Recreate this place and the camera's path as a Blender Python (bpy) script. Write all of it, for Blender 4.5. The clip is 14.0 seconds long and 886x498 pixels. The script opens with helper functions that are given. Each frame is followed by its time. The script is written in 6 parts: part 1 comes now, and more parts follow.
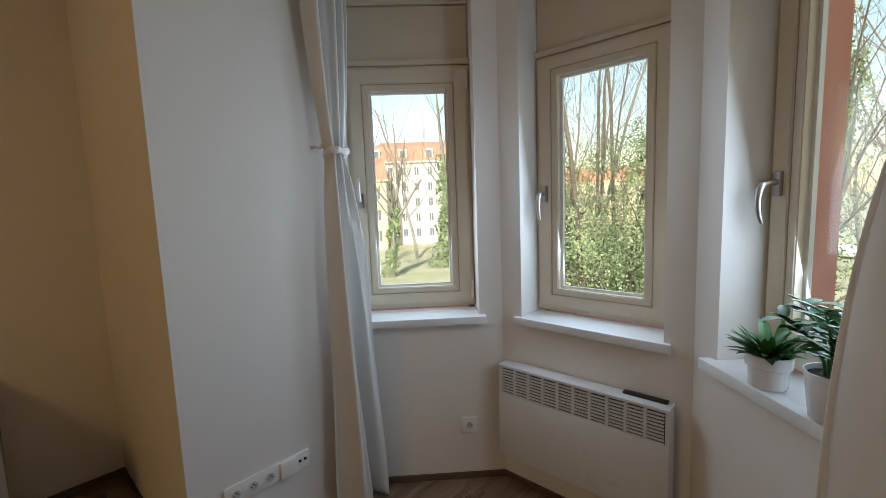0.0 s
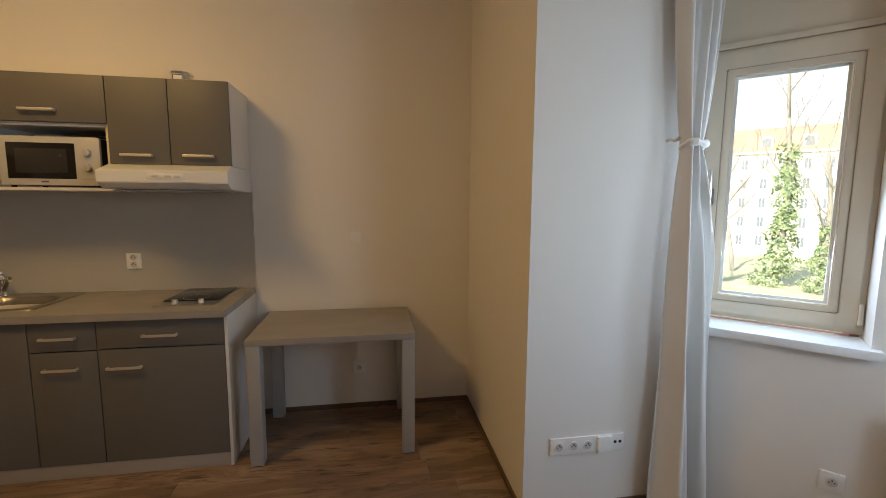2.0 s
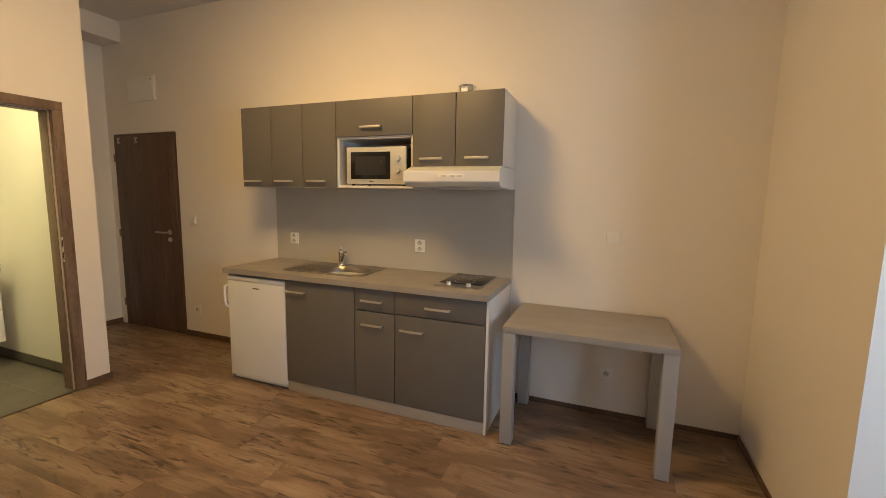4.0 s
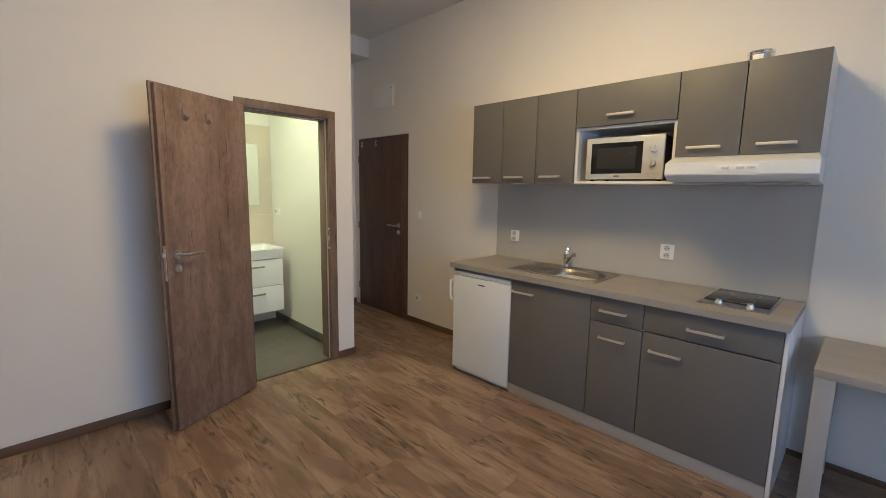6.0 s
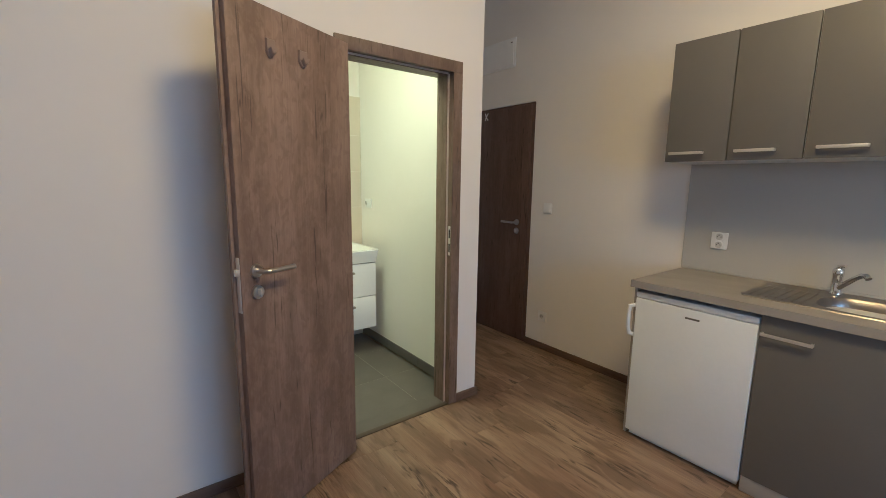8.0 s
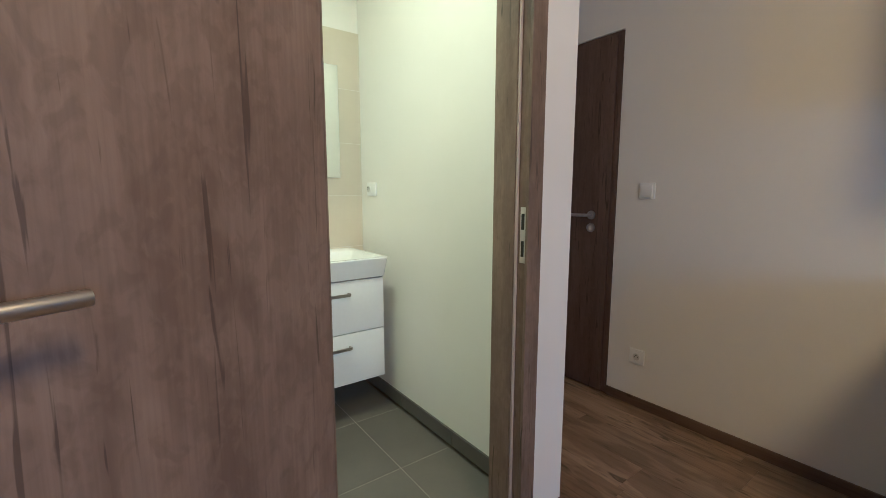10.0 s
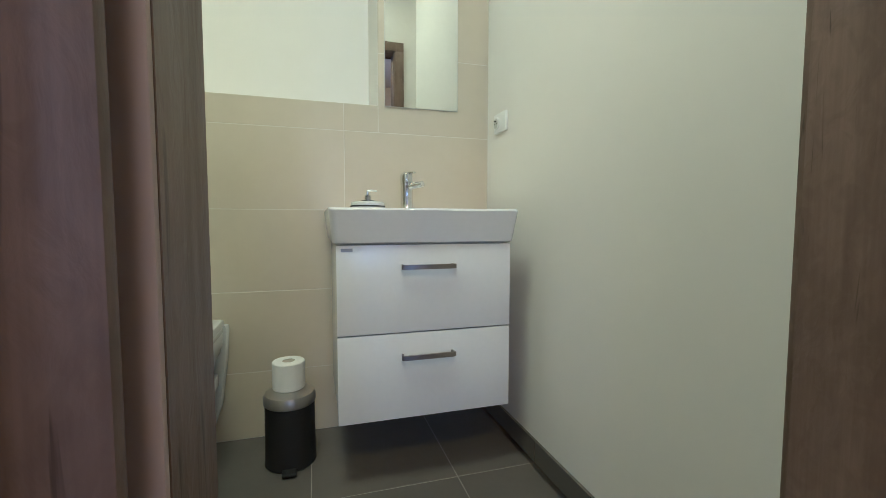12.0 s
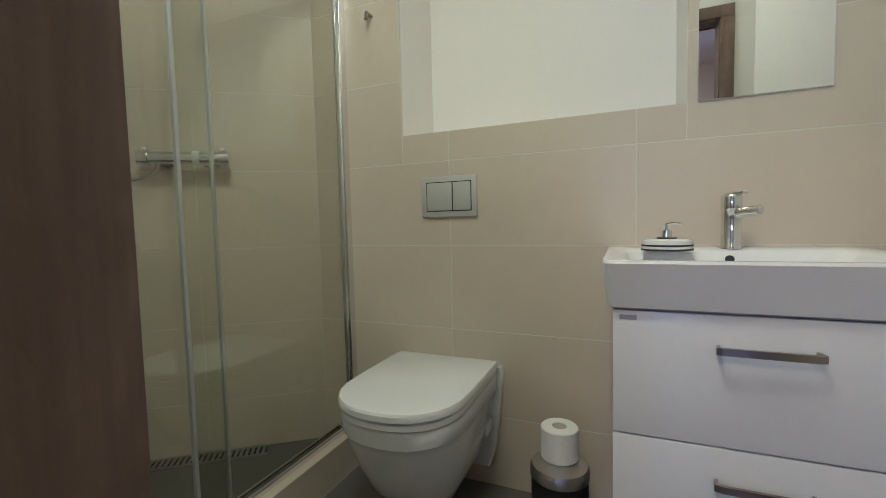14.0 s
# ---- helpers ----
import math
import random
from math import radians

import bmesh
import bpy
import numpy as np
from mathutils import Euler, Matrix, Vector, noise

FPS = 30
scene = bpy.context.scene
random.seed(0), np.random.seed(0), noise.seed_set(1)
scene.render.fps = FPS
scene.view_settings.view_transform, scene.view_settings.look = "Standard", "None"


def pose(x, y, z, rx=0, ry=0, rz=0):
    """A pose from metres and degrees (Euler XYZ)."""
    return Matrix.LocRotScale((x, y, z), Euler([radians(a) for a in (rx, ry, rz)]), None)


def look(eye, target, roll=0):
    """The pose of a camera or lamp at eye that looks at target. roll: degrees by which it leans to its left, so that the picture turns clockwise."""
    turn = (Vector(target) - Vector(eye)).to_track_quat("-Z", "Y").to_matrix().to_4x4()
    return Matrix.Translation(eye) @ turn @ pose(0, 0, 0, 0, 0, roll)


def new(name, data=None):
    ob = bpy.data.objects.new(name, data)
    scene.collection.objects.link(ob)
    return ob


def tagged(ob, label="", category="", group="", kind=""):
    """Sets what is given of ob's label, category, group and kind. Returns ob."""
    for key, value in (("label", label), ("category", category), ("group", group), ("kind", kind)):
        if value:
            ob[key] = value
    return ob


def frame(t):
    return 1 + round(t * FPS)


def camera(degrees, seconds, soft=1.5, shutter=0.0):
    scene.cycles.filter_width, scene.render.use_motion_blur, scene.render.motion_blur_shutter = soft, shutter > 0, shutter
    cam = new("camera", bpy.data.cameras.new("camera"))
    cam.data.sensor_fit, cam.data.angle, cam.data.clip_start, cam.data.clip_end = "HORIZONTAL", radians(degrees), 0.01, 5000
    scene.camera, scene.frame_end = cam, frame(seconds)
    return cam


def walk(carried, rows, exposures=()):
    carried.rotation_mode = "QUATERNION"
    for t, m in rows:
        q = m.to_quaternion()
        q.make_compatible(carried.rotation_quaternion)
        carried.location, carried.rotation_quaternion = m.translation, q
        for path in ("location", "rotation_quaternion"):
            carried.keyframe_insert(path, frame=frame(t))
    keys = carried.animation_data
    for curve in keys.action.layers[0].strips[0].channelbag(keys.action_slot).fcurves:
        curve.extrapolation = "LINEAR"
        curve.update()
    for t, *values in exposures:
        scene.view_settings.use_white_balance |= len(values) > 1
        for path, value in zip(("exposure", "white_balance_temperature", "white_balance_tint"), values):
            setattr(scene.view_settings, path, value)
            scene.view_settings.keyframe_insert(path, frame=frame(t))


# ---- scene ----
cam = camera(92.7, 14.0, soft=0.75)
PATH = [
    (0, (0.241, 0.19, 1.469), (1.706, 1.532, 1.245), -2.1),
    (0.5, (0.18, 0.192, 1.471), (1.4, 1.761, 1.253), -1.4),
    (1, (0.104, 0.175, 1.459), (1.013, 1.944, 1.248), -0.9),
    (1.5, (0.042, 0.17, 1.463), (0.634, 2.068, 1.246), -0.4),
    (2, (-0.017, 0.174, 1.455), (0.309, 2.134, 1.23), 0.4),
    (2.5, (-0.076, 0.183, 1.458), (0.0, 2.167, 1.217), 0.8),
    (3, (-0.108, 0.191, 1.467), (-0.266, 2.168, 1.211), 1.2),
    (3.5, (-0.129, 0.178, 1.461), (-0.592, 2.107, 1.207), 1.1),
    (6, (-0.598, 0.141, 1.444), (-2.002, 1.538, 1.165), 1.0),
    (6.5, (-0.86, 0.232, 1.44), (-2.38, 1.501, 1.158), 1.2),
    (7, (-1.137, 0.284, 1.431), (-2.686, 1.517, 1.146), 1.8),
    (7.5, (-1.451, 0.29, 1.423), (-3.014, 1.502, 1.133), 0.8),
    (8, (-1.746, 0.371, 1.382), (-3.315, 1.569, 1.064), 0.8),
    (8.5, (-2.029, 0.503, 1.377), (-3.601, 1.696, 1.052), 0.6),
    (11, (-3.18, 1.178, 0.926), (-4.842, 2.282, 0.787), -1.1),
    (11.5, (-3.336, 1.282, 0.831), (-5.12, 2.176, 0.696), 0.1),
    (12, (-3.46, 1.35, 0.805), (-5.37, 1.929, 0.676), 0.1),
    (12.5, (-3.59, 1.408, 0.831), (-5.565, 1.69, 0.688), 0.5),
    (13, (-3.703, 1.429, 0.848), (-5.697, 1.332, 0.725), 0.5),
    (13.5, (-3.753, 1.439, 0.859), (-5.689, 0.95, 0.744), 0.3),
    (14, (-3.733, 1.426, 0.928), (-5.569, 0.642, 0.807), -1.4),
]
EXPO = [(0.0, 0.72, 6380, 7), (1.0, 0.90, 6500, 7), (2.0, 1.44, 6250, 7), (2.5, 1.60, 6300, 6), (3.5, 2.16, 6300, 7), (6.0, 2.27, 4540, 4), (8.5, 2.28, 4370, 4), (11.0, 2.14, 4130, 11), (12.5, 1.82, 4150, 15), (14.0, 1.57, 4250, 23)]
walk(cam, [(t, look(eye, target, roll)) for t, eye, target, roll in PATH], EXPO)

# ---- world, sun, lamps ----
SUN_HEADING, SUN_ELEVATION = 240.0, 38.0
world = bpy.data.worlds.new("sky")
scene.world = world
world.use_nodes = True
wn = world.node_tree.nodes
wn.clear()
sky = wn.new("ShaderNodeTexSky")
sky.sky_type = "NISHITA"
sky.sun_disc = False
sky.sun_elevation = radians(SUN_ELEVATION)
sky.dust_density, sky.air_density, sky.ozone_density = 0.6, 1.5, 0.4
sky.sun_rotation = radians(SUN_HEADING)
bg = wn.new("ShaderNodeBackground")
bg.inputs["Strength"].default_value = 0.15
wo = wn.new("ShaderNodeOutputWorld")
world.node_tree.links.new(sky.outputs[0], bg.inputs[0])
world.node_tree.links.new(bg.outputs[0], wo.inputs[0])

sun_data = bpy.data.lights.new("sun", "SUN")
sun_data.energy, sun_data.angle, sun_data.color = 5.0, radians(0.5), (1.0, 0.95, 0.86)
sun = new("sun", sun_data)
h, e = radians(SUN_HEADING), radians(SUN_ELEVATION)
sun.matrix_world = look((math.sin(h) * math.cos(e) * 50, math.cos(h) * math.cos(e) * 50, math.sin(e) * 50), (0, 0, 0))


def area_lamp(name, eye, target, sx, sy, watts, colour):
    data = bpy.data.lights.new(name, "AREA")
    data.shape, data.size, data.size_y, data.energy, data.color = "RECTANGLE", sx, sy, watts, colour
    ob = new(name, data)
    ob.matrix_world = look(eye, target)
    return ob


WINDOW_WATTS = 3.0
globe = bpy.data.lights.new("ceiling_lamp_light", "POINT")
globe.energy, globe.shadow_soft_size, globe.color = 5.2, 0.26, (1.0, 0.578, 0.185)
new("ceiling_lamp_light", globe).location = (-1.8, 1.35, 2.9)
area_lamp("ceiling_lamp_downlight", (-1.8, 1.35, 3.06), (-1.8, 1.35, 0.0), 0.6, 0.6, 8.5, (1.0, 0.578, 0.185))
area_lamp("bathroom_lamp_light", (-4.06, 1.12, 2.55), (-4.06, 1.12, 0.0), 0.5, 0.5, 5.6, (1.0, 0.83, 0.37))
# ---- materials ----
def material(name, colour, rough=0.5, metal=0.0, colour2=None, scale=6.0, stretch=(1, 1, 1), fine=60.0, bump=0.0, bump_scale=80.0,
             mix=0.5, random_tint=0.0, coat=0.0, spec=0.5, sheen=0.0, trans=0.0, rough_var=0.06):
    """A procedural surface: two scales of tone variation, roughness variation and fine relief."""
    m = bpy.data.materials.new(name)
    m.use_nodes = True
    n, l = m.node_tree.nodes, m.node_tree.links
    b = n["Principled BSDF"]
    b.inputs["Roughness"].default_value = rough
    b.inputs["Metallic"].default_value = metal
    b.inputs["Coat Weight"].default_value = coat
    b.inputs["Specular IOR Level"].default_value = spec
    b.inputs["Sheen Weight"].default_value = sheen
    b.inputs["Transmission Weight"].default_value = trans
    tc = n.new("ShaderNodeTexCoord")
    mp = n.new("ShaderNodeMapping")
    mp.inputs["Scale"].default_value = stretch
    info = n.new("ShaderNodeObjectInfo")
    off = n.new("ShaderNodeVectorMath")
    off.operation = "MULTIPLY_ADD"
    comb = n.new("ShaderNodeCombineXYZ")
    for i in range(3):
        l.new(info.outputs["Random"], comb.inputs[i])
    off.inputs[1].default_value = (37.0, 53.0, 29.0)
    l.new(comb.outputs[0], off.inputs[0])
    l.new(tc.outputs["Object"], off.inputs[2])
    l.new(off.outputs[0], mp.inputs["Vector"])
    big = n.new("ShaderNodeTexNoise")
    big.inputs["Scale"].default_value = scale
    big.inputs["Detail"].default_value = 5.0
    small = n.new("ShaderNodeTexNoise")
    small.inputs["Scale"].default_value = fine
    small.inputs["Detail"].default_value = 3.0
    l.new(mp.outputs[0], big.inputs["Vector"])
    l.new(mp.outputs[0], small.inputs["Vector"])
    add = n.new("ShaderNodeMath")
    add.operation = "MULTIPLY_ADD"
    add.inputs[1].default_value = 0.35
    l.new(small.outputs["Fac"], add.inputs[0])
    l.new(big.outputs["Fac"], add.inputs[2])
    ramp = n.new("ShaderNodeMapRange")
    ramp.inputs["From Min"].default_value, ramp.inputs["From Max"].default_value = 0.4, 0.95
    l.new(add.outputs[0], ramp.inputs["Value"])
    mixn = n.new("ShaderNodeMix")
    mixn.data_type = "RGBA"
    c2 = colour2 or tuple(c * 0.93 for c in colour)
    mixn.inputs[6].default_value = (*colour, 1)
    mixn.inputs[7].default_value = (*c2, 1)
    l.new(ramp.outputs[0], mixn.inputs[0])
    last = mixn.outputs[2]
    if random_tint:
        hsv = n.new("ShaderNodeHueSaturation")
        val = n.new("ShaderNodeMapRange")
        val.inputs["To Min"].default_value, val.inputs["To Max"].default_value = 1 - random_tint, 1 + random_tint
        l.new(info.outputs["Random"], val.inputs["Value"])
        l.new(val.outputs[0], hsv.inputs["Value"])
        l.new(last, hsv.inputs["Color"])
        last = hsv.outputs[0]
    l.new(last, b.inputs["Base Color"])
    rr = n.new("ShaderNodeMapRange")
    rr.inputs["To Min"].default_value, rr.inputs["To Max"].default_value = max(0.02, rough - rough_var), min(1.0, rough + rough_var)
    l.new(big.outputs["Fac"], rr.inputs["Value"])
    l.new(rr.outputs[0], b.inputs["Roughness"])
    if bump:
        bt = n.new("ShaderNodeTexNoise")
        bt.inputs["Scale"].default_value = bump_scale
        bt.inputs["Detail"].default_value = 4.0
        l.new(mp.outputs[0], bt.inputs["Vector"])
        bp = n.new("ShaderNodeBump")
        bp.inputs["Strength"].default_value = bump
        bp.inputs["Distance"].default_value = 0.004
        l.new(bt.outputs["Fac"], bp.inputs["Height"])
        l.new(bp.outputs[0], b.inputs["Normal"])
    return m


def wood(name, dark, mid, light, axis, rough=0.45, tint=0.12, grain=1.0, streak=0.6, lo=0.50, hi=0.72, patch=0.0, blot=(1.6, 5.0), fleck=0.0, knot=(6.0, 14.0), worn=0.0, crack_at=0.67):
    """Wood with long streaks along one axis (0 x, 1 y, 2 z), dark cracks and knots."""
    m = bpy.data.materials.new(name)
    m.use_nodes = True
    n, l = m.node_tree.nodes, m.node_tree.links
    b = n["Principled BSDF"]
    tc, info = n.new("ShaderNodeTexCoord"), n.new("ShaderNodeObjectInfo")
    comb = n.new("ShaderNodeCombineXYZ")
    for i in range(3):
        l.new(info.outputs["Random"], comb.inputs[i])
    off = n.new("ShaderNodeVectorMath")
    off.operation = "MULTIPLY_ADD"
    off.inputs[1].default_value = (31.0, 47.0, 23.0)
    l.new(comb.outputs[0], off.inputs[0])
    l.new(tc.outputs["Object"], off.inputs[2])

    def noise_at(scale_along, scale_across, detail=4.0, distort=0.0):
        mp = n.new("ShaderNodeMapping")
        s = [scale_across * grain] * 3
        s[axis] = scale_along * grain
        mp.inputs["Scale"].default_value = s
        l.new(off.outputs[0], mp.inputs["Vector"])
        t = n.new("ShaderNodeTexNoise")
        t.inputs["Scale"].default_value = 1.0
        t.inputs["Detail"].default_value = detail
        t.inputs["Distortion"].default_value = distort
        l.new(mp.outputs[0], t.inputs["Vector"])
        return t.outputs["Fac"]

    broad, streaks, fibre, crack, knots = noise_at(0.9, 7.0, 3.0, 0.4), noise_at(2.2, 26.0, 5.0, 0.6), noise_at(7.0, 260.0, 3.0), noise_at(3.5, 42.0, 2.0, 1.2), noise_at(knot[0], knot[1], 2.0, 0.8)

    def ramp(fac, lo, hi, a=0.0, c=1.0):
        r = n.new("ShaderNodeMapRange")
        r.inputs["From Min"].default_value, r.inputs["From Max"].default_value = lo, hi
        r.inputs["To Min"].default_value, r.inputs["To Max"].default_value = a, c
        l.new(fac, r.inputs["Value"])
        return r.outputs[0]

    def mix(fac, a, c):
        x = n.new("ShaderNodeMix")
        x.data_type = "RGBA"
        l.new(fac, x.inputs[0])
        for s, v in ((6, a), (7, c)):
            if isinstance(v, tuple):
                x.inputs[s].default_value = (*v, 1)
            else:
                l.new(v, x.inputs[s])
        return x.outputs[2]

    col = mix(ramp(broad, 0.35, 0.66), mid, light)
    if patch:
        col = mix(ramp(noise_at(blot[0], blot[1], 6.0, 0.8), 0.47, 0.58, 0.0, patch), col, tuple((a + b) / 2 for a, b in zip(dark, mid)))
    col = mix(ramp(streaks, lo, hi, 0.0, streak), col, dark)
    if worn:
        half = tuple((a + b) / 2 for a, b in zip(dark, mid))
        col = mix(ramp(noise_at(9.0, 17.0, 9.0, 0.8), 0.49, 0.60, 0.0, worn * 0.85), col, tuple(c * 1.1 for c in light))
        col = mix(ramp(noise_at(2.4, 12.0, 7.0, 0.8), 0.49, 0.61, 0.0, worn), col, half)
        col = mix(ramp(noise_at(26.0, 70.0, 8.0, 0.6), 0.50, 0.63, 0.0, worn * 0.7), col, tuple((a + b) / 2 for a, b in zip(mid, light)))
        mottle = noise_at(26.0, 46.0, 8.0, 0.9)
        col = mix(ramp(mottle, 0.49, 0.60, 0.0, worn * 0.75), col, half)
        col = mix(ramp(noise_at(48.0, 80.0, 6.0, 0.8), 0.54, 0.64, 0.0, worn * 0.45), col, light)
        col = mix(ramp(noise_at(4.0, 70.0, 3.0, 1.0), 0.66, 0.70, 0.0, 0.6), col, tuple(c * 0.4 for c in dark))
        col = mix(ramp(noise_at(2.4, 95.0, 2.0, 1.0), 0.69, 0.73, 0.0, 0.6), col, tuple(c * 0.35 for c in dark))
    if fleck:
        gate = ramp(noise_at(2.2, 6.5, 4.0, 0.7), 0.44, 0.56)
        dash = ramp(noise_at(5.0, 29.0, 7.0, 1.4), 0.52, 0.66, 0.0, fleck)
        both = n.new("ShaderNodeMath")
        both.operation = "MULTIPLY"
        l.new(gate, both.inputs[0])
        l.new(dash, both.inputs[1])
        col = mix(both.outputs[0], col, tuple(c * 0.7 for c in dark))
    col = mix(ramp(fibre, 0.35, 0.75, 0.0, 0.28), col, dark)
    col = mix(ramp(crack, crack_at, crack_at + 0.06, 0.0, 0.75), col, tuple(c * 0.35 for c in dark))
    col = mix(ramp(knots, 0.74, 0.82, 0.0, 0.7), col, tuple(c * 0.45 for c in dark))
    hsv, val = n.new("ShaderNodeHueSaturation"), n.new("ShaderNodeMapRange")
    val.inputs["To Min"].default_value, val.inputs["To Max"].default_value = 1 - tint, 1 + tint
    l.new(info.outputs["Random"], val.inputs["Value"])
    l.new(val.outputs[0], hsv.inputs["Value"])
    l.new(col, hsv.inputs["Color"])
    l.new(hsv.outputs[0], b.inputs["Base Color"])
    l.new(ramp(streaks, 0.2, 0.8, rough - 0.08, rough + 0.1), b.inputs["Roughness"])
    bp = n.new("ShaderNodeBump")
    bp.inputs["Strength"].default_value, bp.inputs["Distance"].default_value = 0.4, 0.003 if worn else 0.001
    l.new(mottle if worn else fibre, bp.inputs["Height"])
    l.new(bp.outputs[0], b.inputs["Normal"])
    return m


def pane_glass(name, tint=(0.98, 0.99, 0.98), gloss=0.03):
    """Thin clear glass: passes light straight, with a gloss that grows at grazing angles."""
    m = bpy.data.materials.new(name)
    m.use_nodes = True
    n, l = m.node_tree.nodes, m.node_tree.links
    n.clear()
    t, g, mx, lw, out = (n.new("ShaderNode" + k) for k in ("BsdfTransparent", "BsdfGlossy", "MixShader", "LayerWeight", "OutputMaterial"))
    t.inputs[0].default_value = (*tint, 1)
    g.inputs["Roughness"].default_value = 0.02
    pw, ma = n.new("ShaderNodeMath"), n.new("ShaderNodeMath")
    pw.operation, ma.operation = "POWER", "MULTIPLY_ADD"
    pw.inputs[1].default_value = 5.0
    ma.inputs[1].default_value, ma.inputs[2].default_value = 0.9, gloss
    l.new(lw.outputs["Facing"], pw.inputs[0])
    l.new(pw.outputs[0], ma.inputs[0])
    l.new(ma.outputs[0], mx.inputs[0])
    l.new(t.outputs[0], mx.inputs[1])
    l.new(g.outputs[0], mx.inputs[2])
    l.new(mx.outputs[0], out.inputs[0])
    return m


PAINT = material("wall_paint", (0.825, 0.795, 0.755), 0.85, colour2=(0.80, 0.77, 0.73), scale=1.3, fine=14, bump=0.05, bump_scale=140)
CEIL = material("ceiling_paint", (0.80, 0.78, 0.75), 0.9, scale=1.1, fine=12, bump=0.1, bump_scale=120)
PINK = material("pink_render", (0.62, 0.30, 0.24), 0.9, colour2=(0.55, 0.26, 0.21), scale=3, bump=0.4, bump_scale=90)
FLOORWOOD = wood("laminate_floor", (0.076, 0.047, 0.031), (0.220, 0.140, 0.090), (0.385, 0.275, 0.184), 0, rough=0.36, tint=0.12, streak=0.22, patch=0.68, fleck=0.88, blot=(2.2, 8.0), knot=(9.0, 26.0), crack_at=0.70)
SKIRT = wood("skirting_wood", (0.06, 0.035, 0.022), (0.13, 0.08, 0.055), (0.17, 0.11, 0.075), 0, rough=0.5, tint=0.05)
DOORWOOD = wood("door_wood", (0.092, 0.057, 0.041), (0.205, 0.137, 0.101), (0.290, 0.207, 0.161), 2, rough=0.5, tint=0.03, streak=0.2, grain=0.6, patch=0.75, blot=(0.8, 7.0), knot=(13.0, 30.0), worn=0.54, crack_at=0.70)
ENTRYWOOD = wood("entry_door_wood", (0.058, 0.034, 0.025), (0.112, 0.068, 0.050), (0.152, 0.095, 0.071), 2, rough=0.5, tint=0.03, streak=0.5, patch=0.6, blot=(1.2, 9.0), worn=0.3)
FRAMEWOOD = wood("door_frame_wood", (0.095, 0.063, 0.044), (0.180, 0.124, 0.090), (0.240, 0.170, 0.126), 2, rough=0.5, tint=0.04, streak=0.4, patch=0.7, blot=(2.0, 11.0), worn=0.4, knot=(11.0, 26.0))
GREY = material("grey_laminate", (0.142, 0.136, 0.128), 0.5, colour2=(0.132, 0.126, 0.119), scale=2, fine=40, bump=0.05, bump_scale=300)
COUNTER = material("worktop_laminate", (0.350, 0.330, 0.308), 0.45, colour2=(0.295, 0.275, 0.255), scale=4, stretch=(1, 2, 2), fine=45, bump=0.06, bump_scale=200)
SPLASH = material("backsplash_laminate", (0.485, 0.475, 0.45), 0.5, colour2=(0.46, 0.45, 0.43), scale=3, fine=50)
PLINTH = material("plinth_laminate", (0.40, 0.37, 0.335), 0.45, colour2=(0.35, 0.32, 0.29), scale=4, stretch=(1, 4, 4))
WHITEBOARD = material("white_laminate", (0.76, 0.75, 0.74), 0.4, scale=3)
WHITEMETAL = material("white_enamel", (0.785, 0.80, 0.82), 0.3, scale=3, bump=0.02, bump_scale=200)
PLASTIC = material("white_plastic", (0.88, 0.875, 0.86), 0.35, scale=8)
CREAMFRAME = material("cream_window_paint", (0.68, 0.60, 0.475), 0.45, colour2=(0.65, 0.57, 0.45), scale=4, bump=0.05)
SILL = material("white_sill", (0.80, 0.80, 0.80), 0.35, scale=4)
STEEL = material("brushed_steel", (0.58, 0.56, 0.54), 0.3, 1.0, colour2=(0.5, 0.48, 0.46), scale=3, stretch=(1, 12, 12), fine=80)
HANDLE = material("satin_nickel", (0.74, 0.71, 0.67), 0.42, 0.75, scale=8, fine=120)
BRONZE = material("dark_nickel", (0.36, 0.32, 0.30), 0.3, 1.0, scale=8, fine=120)
CHROME = material("chrome", (0.82, 0.82, 0.83), 0.07, 1.0, scale=8, rough_var=0.02)
BLACK = material("black_glass", (0.012, 0.012, 0.013), 0.12, scale=3)
# darker tan than the frame: shade of the bead groove put into colour
GROOVESHADE = material("groove_shade", (0.44, 0.375, 0.29), 0.7)
# near-black for dark parts, and for the shade inside holes and gaps
DARK = material("dark_part_hole_shade", (0.02, 0.02, 0.02), 0.6)
BLACKPLASTIC = material("black_plastic", (0.014, 0.014, 0.014), 0.5, bump=0.1, bump_scale=200)
CERAMIC = material("white_ceramic", (0.81, 0.81, 0.81), 0.2, coat=0.1, scale=3, rough_var=0.03)
GLOSSWHITE = material("white_gloss_board", (0.80, 0.80, 0.815), 0.22, scale=3, rough_var=0.03)
TILE = material("beige_tile", (0.615, 0.545, 0.432), 0.32, colour2=(0.58, 0.51, 0.40), scale=5, fine=30, random_tint=0.025)
GROUT = material("light_grout", (0.72, 0.675, 0.595), 0.8)
FLOORTILE = material("grey_floor_tile", (0.135, 0.124, 0.110), 0.42, colour2=(0.112, 0.103, 0.092), scale=6, fine=50, random_tint=0.05, bump=0.05, bump_scale=150)
DARKGROUT = material("floor_grout", (0.34, 0.32, 0.285), 0.85)
SINKSTEEL = material("sink_steel", (0.36, 0.33, 0.30), 0.36, 1.0, colour2=(0.31, 0.285, 0.26), scale=3, stretch=(1, 8, 8), fine=80)
PAPER = material("tissue_paper", (0.82, 0.81, 0.79), 0.95, bump=0.3, bump_scale=120)
CARD = material("cardboard", (0.45, 0.40, 0.33), 0.9)
